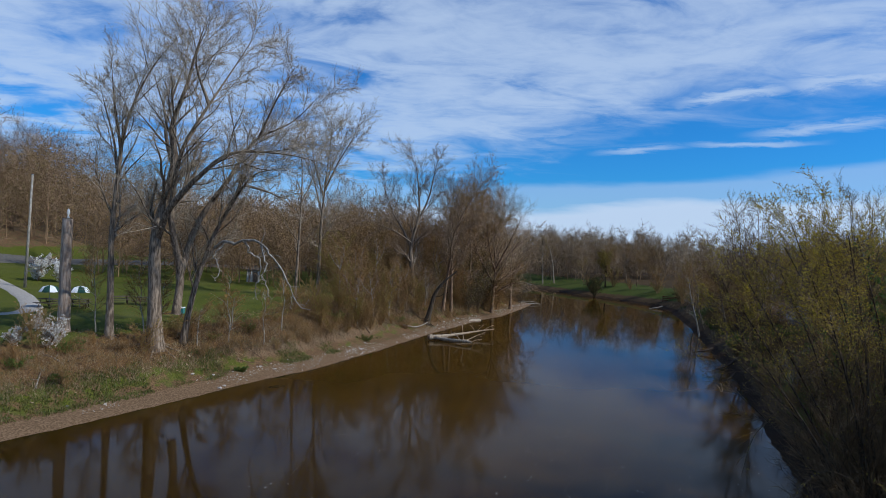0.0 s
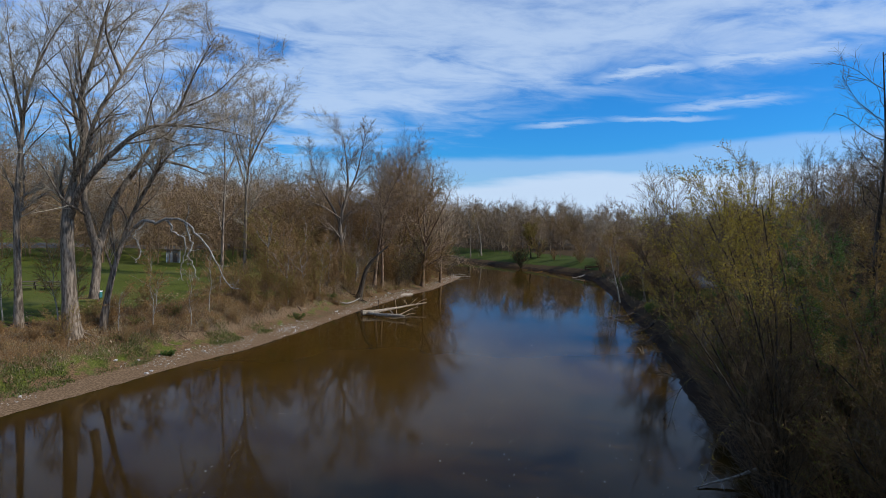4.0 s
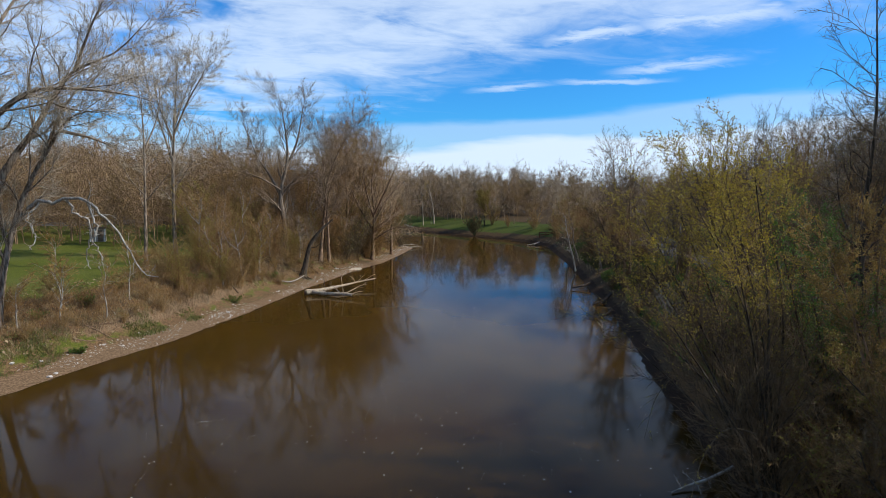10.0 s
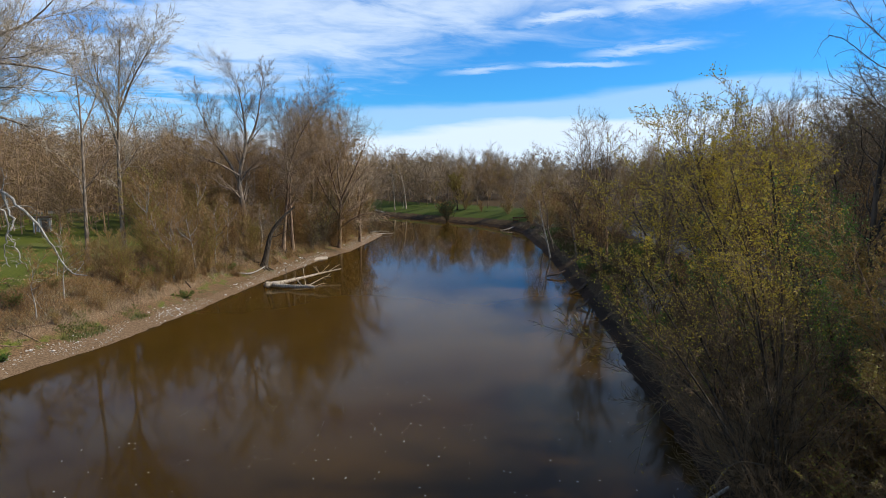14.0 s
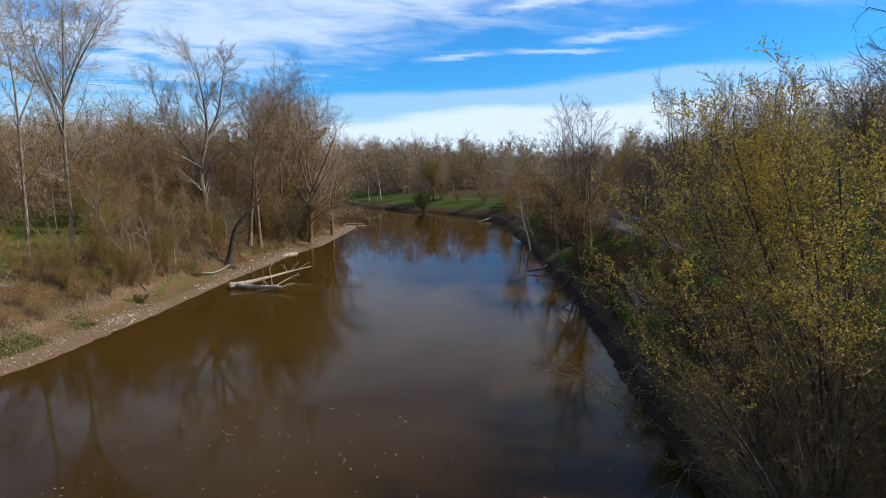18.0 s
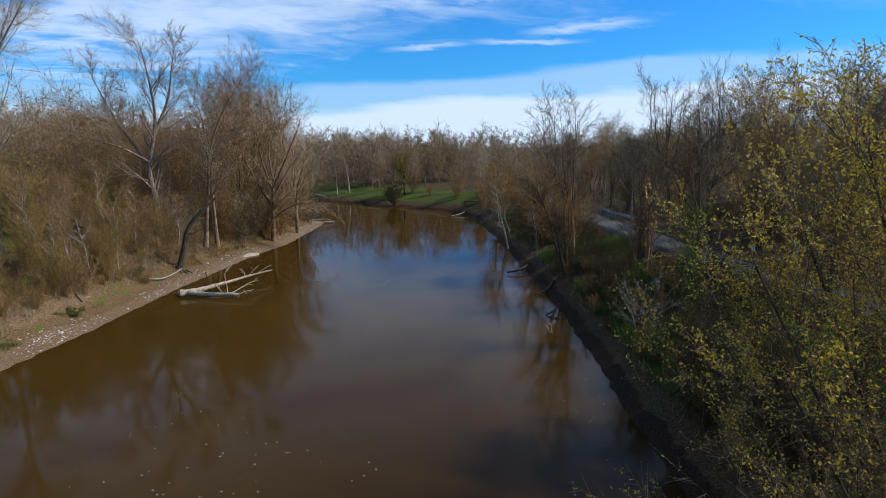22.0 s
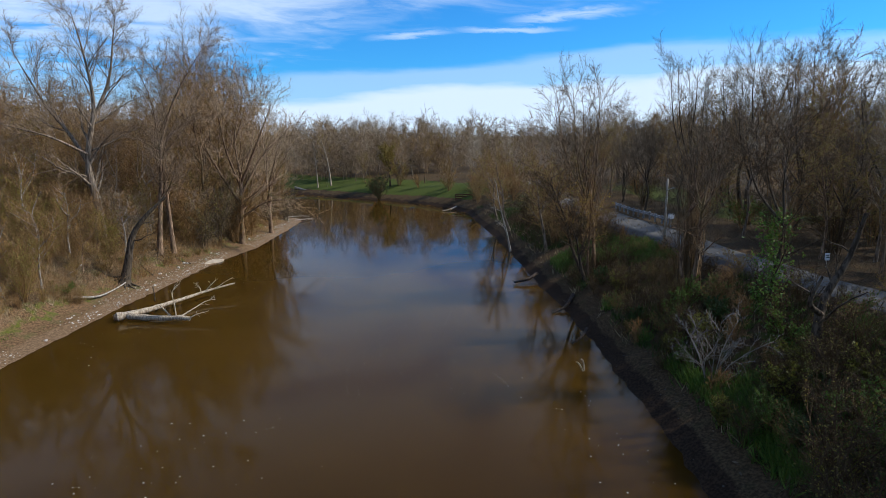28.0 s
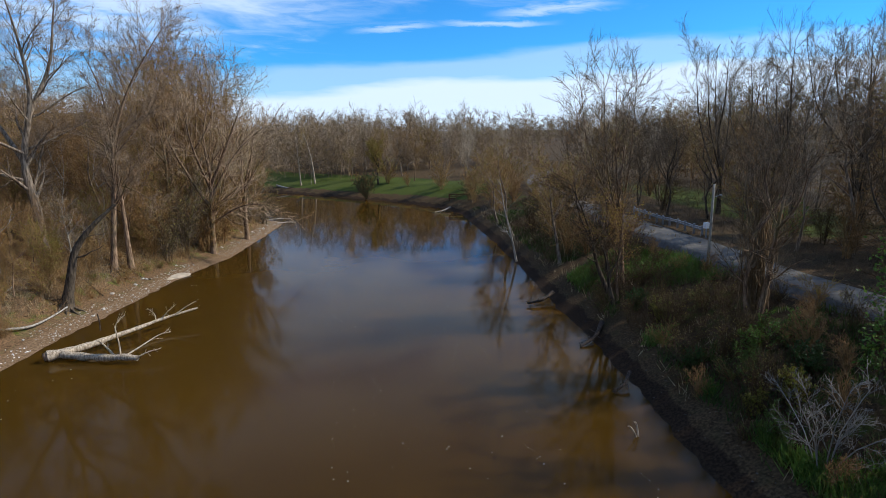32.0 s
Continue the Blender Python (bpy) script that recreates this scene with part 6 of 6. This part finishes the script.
# low tangle of brambles and dead stems, too fine to count
def tangle(name, spots_, height, mat, label, seed, per=6, width=0.016, lean=0.7):
    g = np.random.default_rng(seed)
    p = np.repeat(spots_, per, 0) + g.normal(0, 0.22, (len(spots_) * per, 2))
    tall = height * np.repeat(g.uniform(0.35, 1.25, len(spots_)), per)[:, None] * g.uniform(0.5, 1.2, (len(p), 1))
    base = np.stack([p[:, 0], p[:, 1], lay(p[:, 0], p[:, 1])[0] - 0.03], -1)
    d = unit(np.stack([g.normal(0, lean * 0.6, len(p)), g.normal(0, lean * 0.6, len(p)), np.ones(len(p))], -1))
    mid = base + d * tall * 0.6
    tip = mid + unit(d + g.normal(0, lean, d.shape) - (0, 0, 0.25)) * tall * 0.6
    twigs = joined([blades(g, np.stack([base, mid], 1), width), blades(g, np.stack([mid, tip], 1), width * 0.7), blades(g, np.stack([mid, mid + unit(d + g.normal(0, 0.9, d.shape)) * tall * 0.5], 1), width * 0.6)])
    tagged(part(name, mesh_of(name, *twigs, smooth=False), mat), label, "undergrowth", kind="stuff")


tangle("brambles", many(6400, -32, 14, 24, 112, lambda x, y: (dist_l(x, y) > np.where(y < 68, 4.1, 2.5)) & (dist_l(x, y) < np.where(y < 58, 8, 11)) & (bumps(x * 0.8, y * 0.7 + 2) > -0.35), 41), 0.85, TWIG_BROWN, "brown tangle of brambles and dead stems on the bank", 42)
tangle("brambles", many(2600, -20, 14, 46, 112, lambda x, y: (dist_l(x, y) > np.where(y < 68, 3.9, 2.5)) & (dist_l(x, y) < 12) & (bumps(x * 0.6 + 5, y * 0.6) > 0.0), 43), 1.3, TWIG_RED, "reddish tangle of thin stems on the bank", 44)
tangle("brambles", many(5200, 12, 40, 4, 116, lambda x, y: (dist_r(x, y) > np.where(y > 24, 1.9, 0.7)) & (dist_r(x, y) < 9) & (chain_distance(x, y, ROAD) > 2.0) & (bumps(x * 0.7, y * 0.8) > -0.4), 45), 0.9, TWIG_SHADE_DARK, "tangle of brambles coloured dark for the shaded bank", 46)
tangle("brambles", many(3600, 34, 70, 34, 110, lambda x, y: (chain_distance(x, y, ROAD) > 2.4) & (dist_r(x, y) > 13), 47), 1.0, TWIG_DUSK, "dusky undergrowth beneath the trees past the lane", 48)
tangle("brambles", many(3200, -20, 14, 44, 112, lambda x, y: (dist_l(x, y) > 3.4) & (dist_l(x, y) < 12) & (bumps(x * 0.5 + 9, y * 0.5) > 0.0), 53), 0.7, TWIG_DUSK, "dark dead stems and briars on the bank", 54)
turf("grass_tufts", many(3400, 20, 36, 34, 66, lambda x, y: (dist_r(x, y) > 1.8) & (dist_r(x, y) < 9.5) & (chain_distance(x, y, ROAD) > 1.9) & (bumps(x * 0.5 + 1, y * 0.5) + 0.5 * bumps(x * 1.6, y * 1.4) > 0.0), 49), 0.55, LEAF_GREEN, "tall fresh green herbs on the damp bank", 50, 7, 0.06)


def litter(name, spots_, size, mat, label, seed, up=0.02):
    g = np.random.default_rng(seed)
    p = np.stack([spots_[:, 0], spots_[:, 1], lay(spots_[:, 0], spots_[:, 1])[0] + up], -1)
    d = unit(g.normal(size=p.shape) * (1, 1, 0.35))
    w = unit(np.cross(d, (0, 0, 1.0)) + g.normal(size=p.shape) * 0.25)
    s = size * g.uniform(0.5, 1.5, (len(p), 1))
    v = np.stack([p, p + d * s * 0.5 + w * s * 0.4, p + d * s, p + d * s * 0.5 - w * s * 0.4], 1).reshape(-1, 3) + (0, 0, 0.03)
    tagged(part(name, mesh_of(name, v, np.arange(len(p) * 4).reshape(-1, 4), False), mat), label, "leaf litter", kind="stuff")


litter("leaf_litter", many(9000, -34, 14, 24, 110, lambda x, y: (dist_l(x, y) > 3.0) & (dist_l(x, y) < 12), 31), 0.16, islands("dead_leaves", [(0.10, 0.06, 0.03), (0.26, 0.17, 0.09), (0.38, 0.28, 0.17), (0.16, 0.09, 0.05)], 0.85, 0.15), "brown dead leaves on the bank", 32)
# darker copy of the dead leaves, with the right bank's shade in its colour
litter("leaf_litter", many(3000, 13, 44, 10, 110, lambda x, y: (dist_r(x, y) > 1.0) & (dist_r(x, y) < 12), 33), 0.16, islands("shade_dark_dead_leaves", [(0.04, 0.028, 0.016), (0.12, 0.08, 0.045), (0.18, 0.13, 0.08)], 0.85, 0.15), "dead leaves on the right bank, coloured darker for its shade", 34)

for n, (x, y) in enumerate(many(26, -28, 10, 28, 100, lambda x, y: (dist_l(x, y) > 2.6) & (dist_l(x, y) < 6.5), 35)):
    a = g.uniform(0, 6.28)
    h = [ground_z(x + math.cos(a) * k, y + math.sin(a) * k) + 0.06 for k in (-0.9, 0, 1.0)]
    driftwood("fallen_branch", 200 + n, [(x - 0.9 * math.cos(a), y - 0.9 * math.sin(a), h[0]), (x, y, h[1]), (x + math.cos(a), y + math.sin(a), h[2])], 0.05, 0.02, (BARK_PALE, BARK_DARK, BARK_BROWN)[n % 3], "fallen branch lying on the bank", SPRAY if n % 2 else None, "branch")

for x, y, k, s in ((-21.1, 41.8, 9, 1.0), (-2.8, 74.0, 9, 0.8), (-0.9, 82.0, 7, 0.7), (-24.4, 41.6, 6, 0.6), (-20.2, 44.2, 6, 0.6)):
    root = tagged(new("root_flare"), "spreading roots at the foot of a bank tree", "roots")
    for n in range(k):
        a = n * 6.28 / k + g.uniform(-0.2, 0.2)
        reach = s * g.uniform(1.0, 2.0)
        ends = [(x + math.cos(a) * reach * q, y + math.sin(a) * reach * q) for q in (0.15, 0.5, 1.0)]
        hs = [ground_z(*e) for e in ends]
        part("root", mesh_of("root", *tubes(*stem([(*ends[0], hs[0] + 0.5 * s), (*ends[1], hs[1] + 0.12), (*ends[2], hs[2] - 0.08)], 0.13 * s, 0.04, 8), 6)), BARK_GREY if s > 0.9 else BARK_DARK, root)

fx, fy = g.uniform(-8, 22, 1500), g.uniform(14, 80, 1500)
keep = in_river(fx, fy) & (dist_l(fx, fy) > 1.5) & (dist_r(fx, fy) > 1.0) & (bumps(fx * 0.35, fy * 0.2) > 0.02)
fleck = np.stack([fx[keep], fy[keep]], -1)
fr = g.uniform(0.010, 0.032, len(fleck))
ang = np.arange(6) * math.pi / 3
fv = np.stack([fleck[:, :1] + fr[:, None] * np.cos(ang) * 1.3, fleck[:, 1:] + fr[:, None] * np.sin(ang), np.full((len(fleck), 6), 0.012)], -1).reshape(-1, 3)
tagged(part("foam_flecks", mesh_of("foam_flecks", fv, np.arange(len(fleck) * 6).reshape(-1, 6), False), FOAM), "small pale flecks of foam drifting on the river", "foam", kind="stuff")
